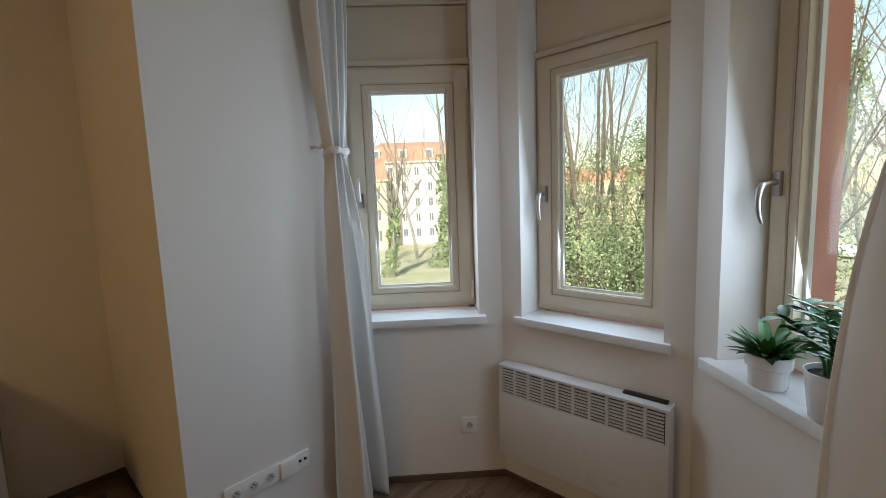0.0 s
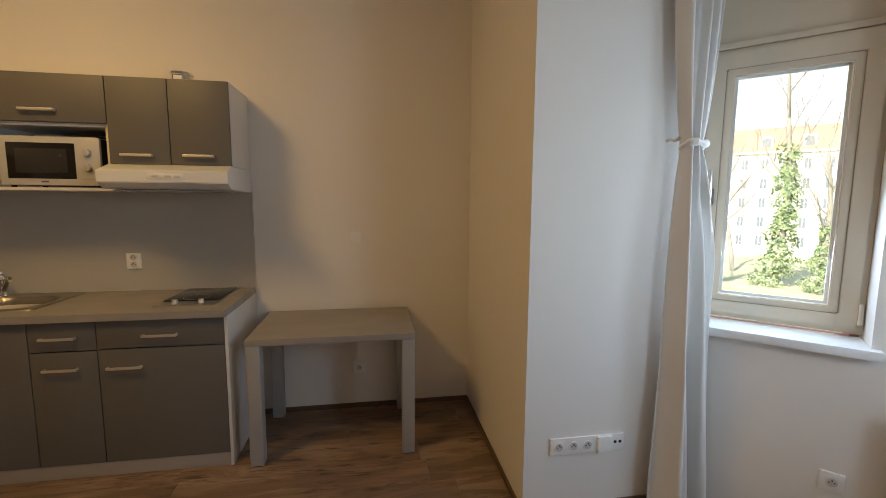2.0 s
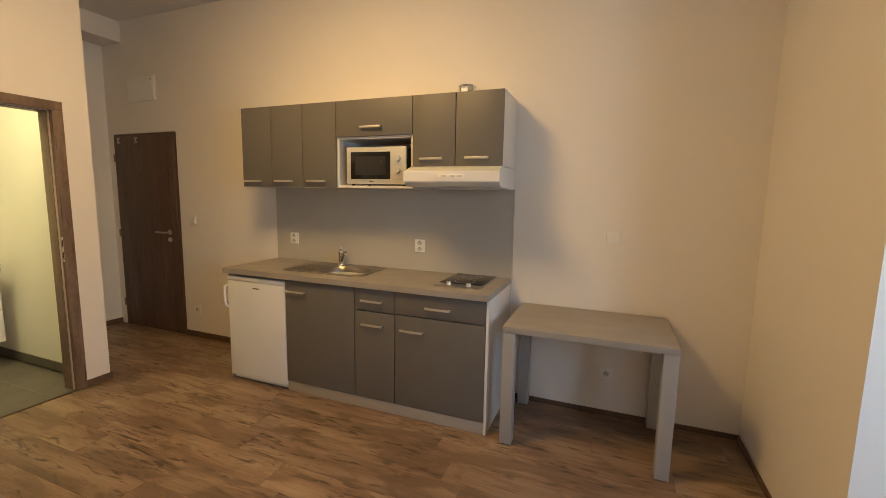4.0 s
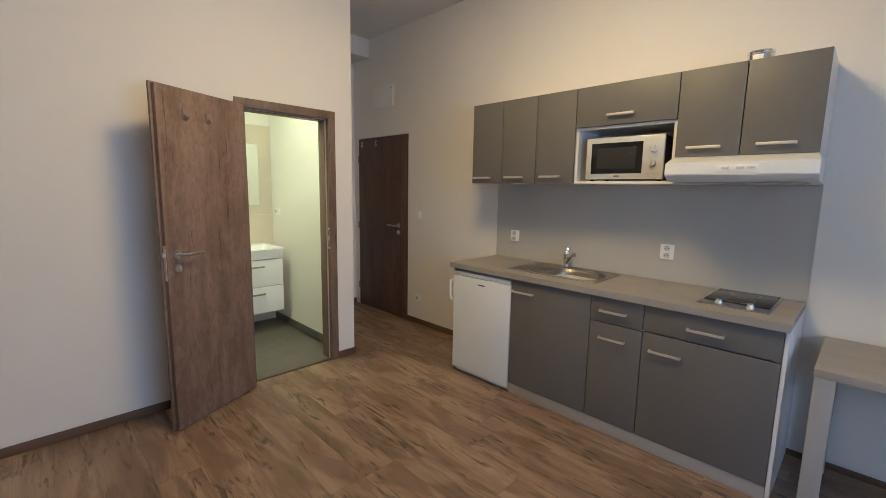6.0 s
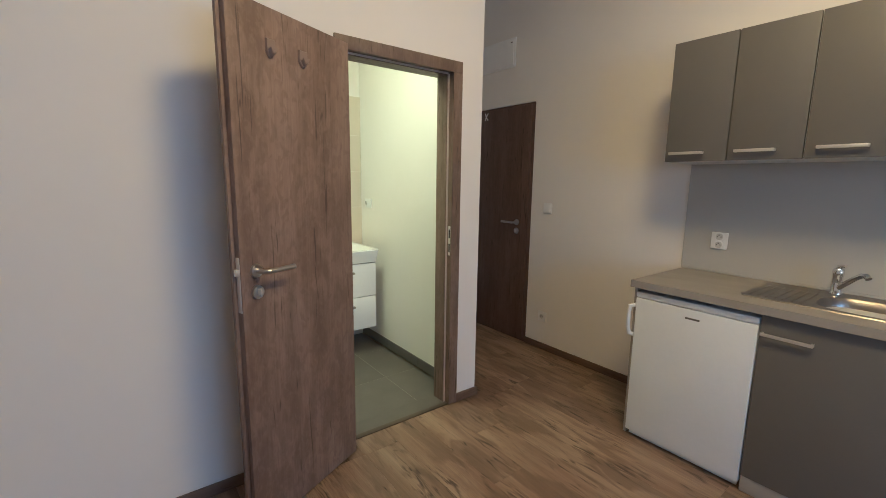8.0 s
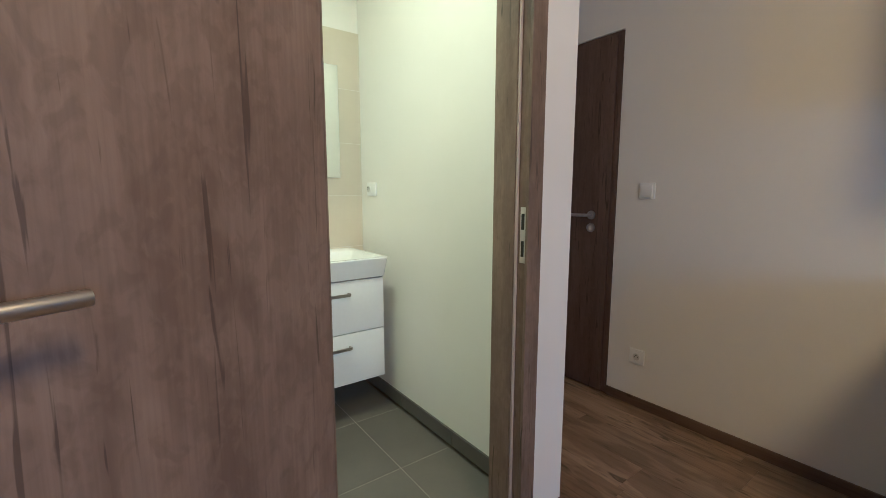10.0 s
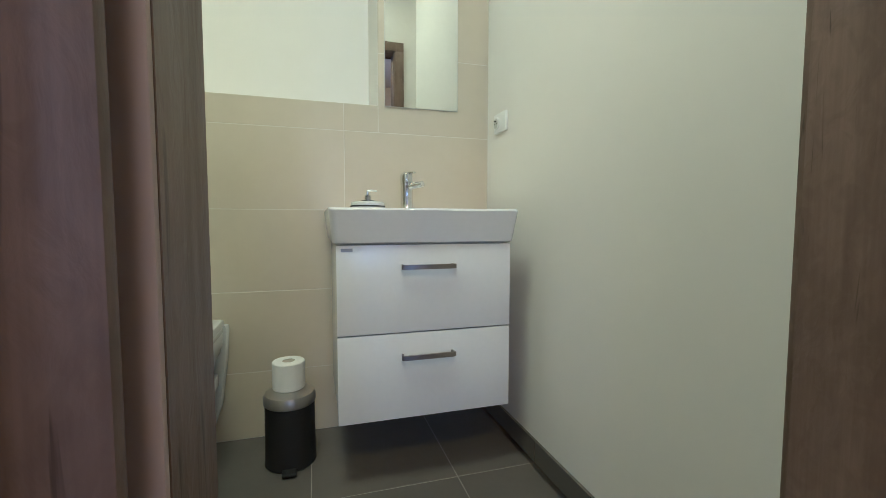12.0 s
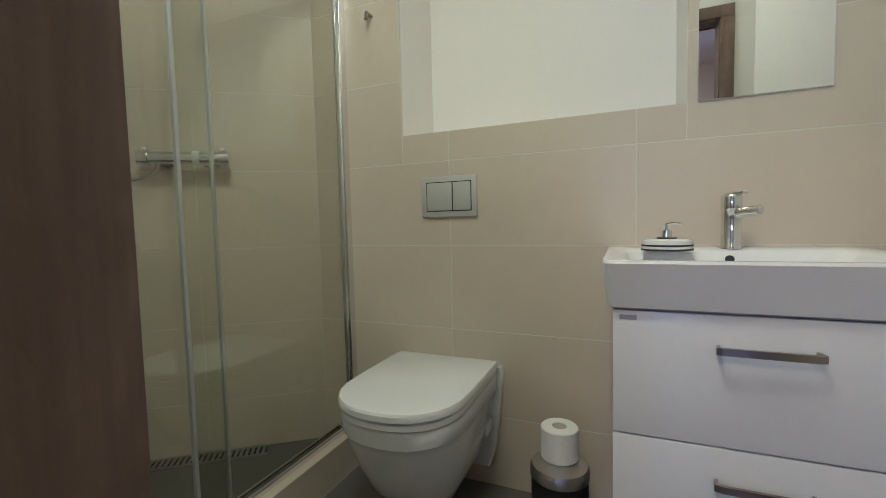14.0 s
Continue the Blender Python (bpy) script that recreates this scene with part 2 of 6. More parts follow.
CLOTH = material("cotton_curtain", (0.90, 0.885, 0.86), 0.95, colour2=(0.87, 0.85, 0.82), scale=3, fine=200, bump=0.15, bump_scale=500, sheen=0.2)
# cotton lets part of the daylight through
def translucent(m, share, colour):
    n, l = m.node_tree.nodes, m.node_tree.links
    tr, mx = n.new("ShaderNodeBsdfTranslucent"), n.new("ShaderNodeMixShader")
    tr.inputs[0].default_value = (*colour, 1)
    mx.inputs[0].default_value = share
    l.new(n["Principled BSDF"].outputs[0], mx.inputs[1])
    l.new(tr.outputs[0], mx.inputs[2])
    l.new(mx.outputs[0], n["Material Output"].inputs[0])


translucent(CLOTH, 0.28, (0.90, 0.89, 0.87))
LEAF = material("glossy_leaf", (0.075, 0.20, 0.045), 0.35, colour2=(0.03, 0.10, 0.028), scale=9, random_tint=0.4)
HOOKWOOD = material("brown_hook", (0.27, 0.20, 0.165), 0.5, scale=20)
STRIP = material("brown_strip", (0.11, 0.085, 0.062), 0.4, 0.4, scale=12)
SOIL = material("soil", (0.04, 0.03, 0.02), 0.95, bump=0.6, bump_scale=80)
CLEAR = pane_glass("window_glass")
SHOWERGLASS = pane_glass("shower_glass", (0.952, 0.964, 0.925), 0.07)
MIRROR = material("mirror", (0.86, 0.88, 0.87), 0.015, 1.0, rough_var=0.0)
SEAL = material("door_seal", (0.52, 0.43, 0.38), 0.6, scale=10)
RUBBER = material("grey_seal", (0.42, 0.42, 0.40), 0.4)


# ---- mesh helpers ----
def box(bm, x0, x1, y0, y1, z0, z1, bevel=0.0, seg=2):
    got = bmesh.ops.create_cube(bm, size=1.0, matrix=Matrix.LocRotScale(((x0 + x1) / 2, (y0 + y1) / 2, (z0 + z1) / 2), None, (abs(x1 - x0), abs(y1 - y0), abs(z1 - z0))))
    if bevel:
        edges = list({ed for v in got["verts"] for ed in v.link_edges})
        bmesh.ops.bevel(bm, geom=edges, offset=bevel, segments=seg, affect="EDGES", profile=0.6)
    return got


def cyl(bm, p0, p1, r0, r1=None, seg=20, caps=True):
    p0, p1 = Vector(p0), Vector(p1)
    d = p1 - p0
    m = Matrix.Translation((p0 + p1) / 2) @ d.to_track_quat("Z", "Y").to_matrix().to_4x4()
    return bmesh.ops.create_cone(bm, cap_ends=caps, segments=seg, radius1=r0, radius2=r0 if r1 is None else r1, depth=d.length, matrix=m)


def prism(bm, pts, z0, z1):
    lo = [bm.verts.new((x, y, z0)) for x, y in pts]
    hi = [bm.verts.new((x, y, z1)) for x, y in pts]
    k = len(pts)
    bm.faces.new(lo[::-1])
    bm.faces.new(hi)
    for i in range(k):
        bm.faces.new((lo[i], lo[(i + 1) % k], hi[(i + 1) % k], hi[i]))


def loft(bm, rings, cap0=True, cap1=True, closed=True):
    """Skin a list of rings of points, each with the same count."""
    rows = [[bm.verts.new(p) for p in ring] for ring in rings]
    k = len(rows[0])
    for a, b in zip(rows, rows[1:]):
        for i in range(k if closed else k - 1):
            bm.faces.new((a[i], a[(i + 1) % k], b[(i + 1) % k], b[i]))
    if cap0 and closed:
        bm.faces.new(rows[0][::-1])
    if cap1 and closed:
        bm.faces.new(rows[-1])
    return rows


def tube(bm, pts, r, seg=10):
    """A round bar along a list of points; r may be a list."""
    pts = [Vector(p) for p in pts]
    rings = []
    for i, p in enumerate(pts):
        d = (pts[min(i + 1, len(pts) - 1)] - pts[max(i - 1, 0)]).normalized()
        q = d.to_track_quat("Z", "Y") if i == 0 else old.rotation_difference(d) @ q
        old = d
        rad = r[i] if isinstance(r, (list, tuple)) else r
        rings.append([p + q @ Vector((math.cos(a) * rad, math.sin(a) * rad, 0)) for a in (2 * math.pi * j / seg for j in range(seg))])
    loft(bm, rings)


def lathe(bm, profile, centre=(0, 0), seg=28):
    """Turn a profile of (radius, z) about a vertical axis."""
    loft(bm, [[(centre[0] + r * math.cos(a), centre[1] + r * math.sin(a), z) for a in (2 * math.pi * j / seg for j in range(seg))] for r, z in profile])


def part(name, bm, mat, parent=None, label="", smooth=True, kind=""):
    me = bpy.data.meshes.new(name)
    bmesh.ops.recalc_face_normals(bm, faces=bm.faces[:])
    bm.to_mesh(me)
    bm.free()
    me.materials.append(mat)
    if smooth:
        me.shade_smooth()
        me.set_sharp_from_angle(angle=radians(38))
    ob = new(name, me)
    if parent:
        ob.parent = parent
    if label or kind:
        tagged(ob, label=label, kind=kind)
    return ob


def thing(name, m, label, category, group="", kind=""):
    ob = new(name)
    ob.matrix_world = m
    ob.empty_display_size = 0.05
    return tagged(ob, label, category, group, kind)


def B(*boxes, bevel=0.0):
    """A bmesh of boxes."""
    bm = bmesh.new()
    for b in boxes:
        box(bm, *b, bevel=bevel)
    return bm


def structure(name, bm, mat, label, category):
    return tagged(part(name, bm, mat, smooth=False), label, category, kind="structure")


# ---- the plan ----
KIT_Y, EAST_X, PIL_Y, CEIL_Z, SOUTH_PIL = 3.09, 0.655, 1.91, 3.11, -0.03
BATH_X, BATH_IN, HALL_Y, BATH_R = -3.677, -3.81, 2.12, 2.05
BACK_X, END_X, SOUTH_Y = -5.137, -5.12, -2.2
# bay: inner corners, north to south
BAY = [(1.34, 2.065), (2.0, 1.405), (2.0, 0.54), (1.34, -0.12)]

# ---- structure ----
structure("floor", B((-5.3, 2.4, -2.35, 3.3, -0.12, -0.004)), SKIRT, "base under the laminate floor", "floor")
structure("ceiling", B((-5.35, 2.4, -2.4, 3.35, CEIL_Z, CEIL_Z + 0.15)), CEIL, "white painted ceiling", "ceiling")
structure("ceiling_bathroom", B((-5.125, BATH_IN, -0.9, BATH_R, 2.62, 2.70)), CEIL, "white painted bathroom ceiling", "ceiling")

wall_kitchen = structure("wall_kitchen", B((-5.3, -5.035, KIT_Y, 3.25, -0.1, CEIL_Z), (-5.035, -4.105, KIT_Y, 3.25, 2.025, CEIL_Z), (-4.105, EAST_X + 0.2, KIT_Y, 3.25, -0.1, CEIL_Z),
                         (-5.035, -4.105, 3.2, 3.25, -0.1, 2.025)), PAINT, "off-white painted wall behind the kitchenette", "wall")
structure("wall_bathroom", B((BATH_IN, BATH_X, SOUTH_Y, 1.1995, -0.1, CEIL_Z), (BATH_IN, BATH_X, 1.94, HALL_Y, -0.1, CEIL_Z), (BATH_IN, BATH_X, 1.1995, 1.94, 2.015, CEIL_Z)),
          PAINT, "white painted wall with the bathroom doorway", "wall")
structure("wall_hall", B((-5.3, BATH_IN, BATH_R, HALL_Y, -0.1, CEIL_Z)), PAINT, "white painted partition between bathroom and hall", "wall")
structure("wall_hall_end", B((-5.3, END_X, HALL_Y, KIT_Y, -0.1, CEIL_Z)), PAINT, "white painted end wall of the hall", "wall")
structure("beam_hall", B((END_X, -4.81, HALL_Y, KIT_Y, 2.91, CEIL_Z), bevel=0.004), PAINT, "white boxed beam under the hall ceiling", "beam")
structure("wall_south", B((-5.3, EAST_X, SOUTH_Y - 0.15, SOUTH_Y, -0.1, CEIL_Z)), PAINT, "plain white painted wall", "wall")
structure("wall_south_east", B((EAST_X, EAST_X + 0.15, SOUTH_Y - 0.15, -0.5, -0.1, CEIL_Z)), PAINT, "plain white painted wall", "wall")


def poly(name, *shapes, mat=PAINT, label="", category="wall"):
    bm = bmesh.new()
    for pts, z0, z1 in shapes:
        prism(bm, pts, z0, z1)
    return structure(name, bm, mat, label, category)


poly("wall_pillar_north", ([(EAST_X, PIL_Y), (1.34, PIL_Y), (1.34, 2.065), (1.58, 2.305), (1.58, 3.25), (EAST_X, 3.25)], -0.1, CEIL_Z), label="white painted wall corner beside the bay window")
poly("wall_pillar_south", ([(EAST_X, SOUTH_PIL), (1.34, SOUTH_PIL), (1.34, -0.12), (1.58, -0.36), (1.58, -0.5), (EAST_X, -0.5)], -0.1, CEIL_Z), label="white painted wall corner beside the bay window")

# the bay: three facets with a window opening each
SILL_Z, HEAD_Z = 0.850, 2.80


def mitre(i, d):
    """Corner i of the bay moved out by d."""
    n = [Vector((0.7071, 0.7071)), Vector((1, 0)), Vector((0.7071, -0.7071))]
    p = Vector(BAY[i])
    if i in (0, 3):
        return p + n[0 if i == 0 else 2] * d
    a, b = n[i - 1], n[i]
    return p + (a + b) * (d / (1 + a.dot(b)))


def facet(k):
    """Start corner, direction and outward normal of facet k, measured from the corner that it shares with the middle facet."""
    if k == 0:
        return Vector(BAY[1]), Vector((-0.7071, 0.7071)), Vector((0.7071, 0.7071)), 1, 0
    if k == 1:
        return Vector(BAY[1]), Vector((0, -1)), Vector((1, 0)), 1, 2
    return Vector(BAY[2]), Vector((-0.7071, -0.7071)), Vector((0.7071, -0.7071)), 2, 3


OPEN = [(0.118, 0.762), (0.115, 0.76), (0.125, 0.765)]


def facet_wall(k, d0, d1, grow=0.0):
    p, u, n, i, j = facet(k)
    s0, s1 = OPEN[k][0] - grow, OPEN[k][1] + grow
    a0, a1 = p + u * s0, p + u * s1
    first = [tuple(mitre(i, d0)), tuple(a0 + n * d0), tuple(a0 + n * d1), tuple(mitre(i, d1))]
    last = [tuple(a1 + n * d0), tuple(mitre(j, d0)), tuple(mitre(j, d1)), tuple(a1 + n * d1)]
    mid = [tuple(a0 + n * d0), tuple(a1 + n * d0), tuple(a1 + n * d1), tuple(a0 + n * d1)]
    return [(first, -0.1, CEIL_Z), (last, -0.1, CEIL_Z), (mid, -0.1, SILL_Z), (mid, HEAD_Z, CEIL_Z)]


for k, nm in enumerate(("north", "middle", "south")):
    poly("wall_bay_" + nm, *facet_wall(k, 0.0, 0.23), label="white painted bay wall with a deep window reveal")
    poly("wall_bay_outside_" + nm, *facet_wall(k, 0.23, 0.38, -0.03), mat=PINK, label="pink rendered outer face of the bay")


def ring(*frames, bevel=0.0):
    """Rectangular frames, each one mitred ring: outer x0, x1, z0, z1, inner x0, x1, z0, z1, then y0, y1."""
    bm = bmesh.new()
    for a0, a1, c0, c1, b0, b1, d0, d1, y0, y1 in frames:
        loops = [[bm.verts.new((x, y, z)) for x, z in ((p0, q0), (p1, q0), (p1, q1), (p0, q1))] for p0, p1, q0, q1, y in ((a0, a1, c0, c1, y0), (a0, a1, c0, c1, y1), (b0, b1, d0, d1, y1), (b0, b1, d0, d1, y0))]
        for i in range(4):
            for j in range(4):
                u, v = loops[i], loops[(i + 1) % 4]
                bm.faces.new((u[j], u[(j + 1) % 4], v[(j + 1) % 4], v[j]))
    if bevel:
        bmesh.ops.recalc_face_normals(bm, faces=bm.faces[:])
        bmesh.ops.bevel(bm, geom=[e for e in bm.edges if e.calc_face_angle(0.0) > 0.5], offset=bevel, segments=2, affect="EDGES")
    return bm


def window(k):
    """One casement: frame, sash, bead, pane, upper panel, sill, hinges and a lever handle. Local x runs along the wall, y outwards."""
    p, u, n, _, _ = facet(k)
    w = OPEN[k][1] - OPEN[k][0]
    m = Matrix(((u.x, n.x, 0, 0), (u.y, n.y, 0, 0), (0, 0, 1, 0), (0, 0, 0, 1)))
    a = p + u * OPEN[k][0]
    m.translation = (a.x, a.y, 0)
    win = new("window_%d" % (k + 1))
    win.matrix_world = m
    tagged(win, "cream painted casement window in a deep reveal", "window", kind="structure")
    y0, y1, z0, z1 = 0.15, 0.23, 0.90, 2.140 if k == 1 else 2.165
    part("window_frame", ring((0, w, z0, z1, 0.035, w - 0.035, z0 + 0.03, z1 - 0.03, y0 + 0.012, y1), bevel=0.002), CREAMFRAME, win)
    g0, g1, gz0, gz1 = 0.121, w - 0.121, 1.015, 2.042   # glass
    d0, d1, dz0, dz1 = 0.088, w - 0.088, 0.985, 2.072   # groove
    s0, s1, sz0, sz1 = 0.022, w - 0.022, 0.925, z1 - 0.015   # sash
    sash = part("sash", ring((s0, s1, sz0, sz1, d0 - 0.003, d1 + 0.003, dz0 - 0.003, dz1 + 0.003, y0 - 0.006, y0 + 0.06), bevel=0.003), CREAMFRAME, win)
    # shallow ring whose darker colour gives the groove its shade
    part("groove", ring((d0 - 0.004, d1 + 0.004, dz0 - 0.004, dz1 + 0.004, d0, d1, dz0, dz1, y0 + 0.001, y0 + 0.05)), GROOVESHADE, sash)
    part("glazing_bead", ring((d0, d1, dz0, dz1, g0, g1, gz0, gz1, y0 - 0.002, y0 + 0.05), bevel=0.004), CREAMFRAME, sash)
    part("spacer", ring((g0, g1, gz0, gz1, g0 + 0.012, g1 - 0.012, gz0 + 0.012, gz1 - 0.012, y0 + 0.03, y0 + 0.046)), SILL, sash)
    pane = part("pane", B((g0, g1, y0 + 0.036, y0 + 0.040, gz0, gz1)), CLEAR, sash)
    pane.visible_shadow = False
    # upper fixed panel with a transom line
    part("transom", B((0, w, y0 + 0.005, y1, z1 + 0.003, z1 + 0.03), bevel=0.003), CREAMFRAME, win)
    part("upper_panel", B((0.003, w - 0.003, y0 + 0.022, y1, z1 + 0.03, 2.46), bevel=0.003), CREAMFRAME, win)
    part("top_panel", B((0.003, w - 0.003, y0 + 0.012, y1, 2.466, HEAD_Z), bevel=0.003), CREAMFRAME, win)
    # sill board
    part("window_sill", B((-0.03, w + 0.03, -(0.032 if k == 1 else 0.05), -0.003, SILL_Z, SILL_Z + 0.04), (0.001, w - 0.001, -0.006, y0 + 0.02, SILL_Z + 0.001, SILL_Z + 0.04), bevel=0.006), SILL, win, "white window board with rounded nose")
    # hinges on one stile, lever on the other
    left = k == 1
    hx = s1 + 0.006 if left else s0 - 0.006
    lx = (s0 + d0) / 2 if left else (s1 + d1) / 2
    if k == 2:
        hx, lx = s1 + 0.006, (s0 + d0) / 2
    for hz in (0.99, 2.09):
        bm = bmesh.new()
        cyl(bm, (hx, y0 - 0.012, hz - 0.045), (hx, y0 - 0.012, hz + 0.045), 0.008, seg=12)
        part("hinge", bm, CREAMFRAME, win)
    bm = B((lx - 0.017, lx + 0.017, y0 - 0.020, y0 - 0.0055, 1.446, 1.526), bevel=0.0065)
    plate = part("handle_plate", bm, BRONZE, sash, "satin metal window handle")
    bm = bmesh.new()
    tube(bm, [(lx, y0 - 0.018, 1.490), (lx, y0 - 0.045, 1.490), (lx, y0 - 0.062, 1.484), (lx, y0 - 0.071, 1.466), (lx, y0 - 0.075, 1.44), (lx, y0 - 0.074, 1.41), (lx, y0 - 0.068, 1.382), (lx, y0 - 0.060, 1.362)], [0.010, 0.010, 0.0115, 0.0115, 0.0105, 0.0095, 0.008, 0.0055])
    if k == 0:
        bmesh.ops.transform(bm, matrix=Matrix.Translation((lx, 0, 1.487)) @ Matrix.Rotation(radians(180), 4, "Y") @ Matrix.Translation((-lx, 0, -1.487)), verts=bm.verts[:])
    part("handle", bm, STEEL, plate, "curved satin lever")


for k in range(3):
    window(k)
    p, u, n, _, _ = facet(k)
    c = p + u * (OPEN[k][0] + OPEN[k][1]) / 2
    eye = c + n * 0.10
    area_lamp("daylight_%d" % (k + 1), (eye.x, eye.y, 1.53), (eye.x - n.x, eye.y - n.y, 1.29), 0.42, 0.92, WINDOW_WATTS, (0.65, 0.80, 1.0))


# ---- floor planks ----
def planks():
    random.seed(4)
    holder = new("floor_laminate")
    tagged(holder, "brown oak-look laminate floor of long planks", "floor", kind="structure")
    cache, wid = {}, 0.192
    y = SOUTH_Y
    while y < KIT_Y:
        y1 = min(y + wid, KIT_Y)
        x = -5.12 - random.uniform(0.1, 1.2)
        east = 2.0 if y > -0.1 and y1 < 2.05 else EAST_X
        west = BATH_X if y1 < HALL_Y + 0.02 else END_X
        while x < east:
            a, b = max(x, west), min(x + 1.285, east)
            x += 1.285
            if b - a < 0.02:
                continue
            key = (round(b - a, 3), round(y1 - y, 3))
            if key not in cache:
                hx, hy, c = key[0] / 2 - 0.0004, key[1] / 2 - 0.0002, 0.0006
                me = bpy.data.meshes.new("plank")
                vs = [(sx * (hx - q), sy * (hy - q), z) for q, z in ((0, -0.01), (0, -c), (c, 0)) for sx, sy in ((-1, -1), (1, -1), (1, 1), (-1, 1))]
                fs = [(8, 9, 10, 11)] + [(r + i, r + (i + 1) % 4, r + 4 + (i + 1) % 4, r + 4 + i) for r in (0, 4) for i in range(4)]
                me.from_pydata(vs, [], fs)
                me.materials.append(FLOORWOOD)
                cache[key] = me
            ob = new("plank", cache[key])
            ob.parent = holder
            ob.location = ((a + b) / 2, (y + y1) / 2, 0)
        y = y1


def skirting(name, x0, y0, x1, y1, h=0.055, t=0.012, mat=SKIRT):
    """A skirting board along a line; the room lies to the left of the way from start to end."""
    d = math.hypot(x1 - x0, y1 - y0)
    bm = bmesh.new()
    box(bm, 0, d, 0.001, t, 0.0005, h, bevel=0.003)
    ob = part(name, bm, mat)
    ob.matrix_world = pose(x0, y0, 0, 0, 0, math.degrees(math.atan2(y1 - y0, x1 - x0)))
    return tagged(ob, "brown wood-look skirting board", "skirting board", kind="structure")


skirting("baseboard_kitchen", EAST_X, KIT_Y, -0.785, KIT_Y, h=0.034)
skirting("baseboard_hall", -2.875, KIT_Y, -4.105, KIT_Y)
skirting("baseboard_east", EAST_X, PIL_Y, EAST_X, KIT_Y - 0.012, h=0.034)
skirting("baseboard_pillar", 1.34, PIL_Y, EAST_X - 0.012, PIL_Y, h=0.034)
skirting("baseboard_bay_north", BAY[1][0], BAY[1][1], BAY[0][0], BAY[0][1], h=0.034)
skirting("baseboard_bay_middle", BAY[2][0], BAY[2][1], BAY[1][0], BAY[1][1], h=0.034)
skirting("baseboard_bay_south", BAY[3][0], BAY[3][1], BAY[2][0], BAY[2][1], h=0.034)
skirting("baseboard_pillar_south", EAST_X, SOUTH_PIL, 1.34, SOUTH_PIL, h=0.034)
skirting("baseboard_bathroom_wall", BATH_X, 1.203, BATH_X, SOUTH_Y)
skirting("baseboard_hall_corner", BATH_X, HALL_Y + 0.012, BATH_X, 1.96)
skirting("baseboard_hall_inner", END_X, HALL_Y, BATH_X, HALL_Y)
skirting("baseboard_hall_end", END_X, KIT_Y, END_X, HALL_Y)
skirting("baseboard_south", BATH_X, SOUTH_Y, EAST_X, SOUTH_Y)
skirting("baseboard_south_east", EAST_X, SOUTH_Y, EAST_X, SOUTH_PIL)


# ---- doors ----
def lever_set(parent, x, side, y, z, out, lock_z):
    """Rosette with lever, and a lock rosette. x along the leaf, side the way in which the lever points, out the way off the face."""
    bm = bmesh.new()
    cyl(bm, (x, y, z), (x, y + out * 0.009, z), 0.026, 0.024, 28)
    ros = part("handle_rosette", bm, STEEL, parent)
    bm = bmesh.new()
    tube(bm, [(x, y, z), (x, y + out * 0.045, z), (x + side * 0.008, y + out * 0.054, z), (x + side * 0.03, y + out * 0.056, z), (x + side * 0.13, y + out * 0.056, z)], 0.0095, 14)
    part("lever", bm, STEEL, ros, "brushed steel lever")
    bm = bmesh.new()
    cyl(bm, (x, y, lock_z), (x, y + out * 0.009, lock_z), 0.026, 0.024, 28)
    lock = part("lock_rosette", bm, STEEL, parent)
    bm = B((x - 0.004, x + 0.004, min(y, y + out * 0.024), max(y, y + out * 0.024), lock_z - 0.012, lock_z + 0.012), bevel=0.002)
    part("thumb_turn", bm, HANDLE, lock)


def hook(parent, x, y, z, out):
    bm = bmesh.new()
    pts = [(-0.020, 0.030), (0.020, 0.030), (0.020, -0.014), (0.006, -0.032), (-0.006, -0.032), (-0.020, -0.014)]
    loft(bm, [[(x + px * f, y + out * d, z + pz * f) for px, pz in pts] for d, f in ((0.0, 1.0), (0.007, 1.0), (0.010, 0.9))])
    lip = [(-0.016, -0.008), (0.016, -0.008), (0.012, -0.018), (0.004, -0.027), (-0.004, -0.027), (-0.012, -0.018)]
    loft(bm, [[(x + px, y + out * (0.009 + d), z + pz + up) for px, pz in lip] for d, up in ((0.0, 0.0), (0.012, 0.004), (0.016, 0.010))])
    part("coat_hook", bm, HOOKWOOD, parent)


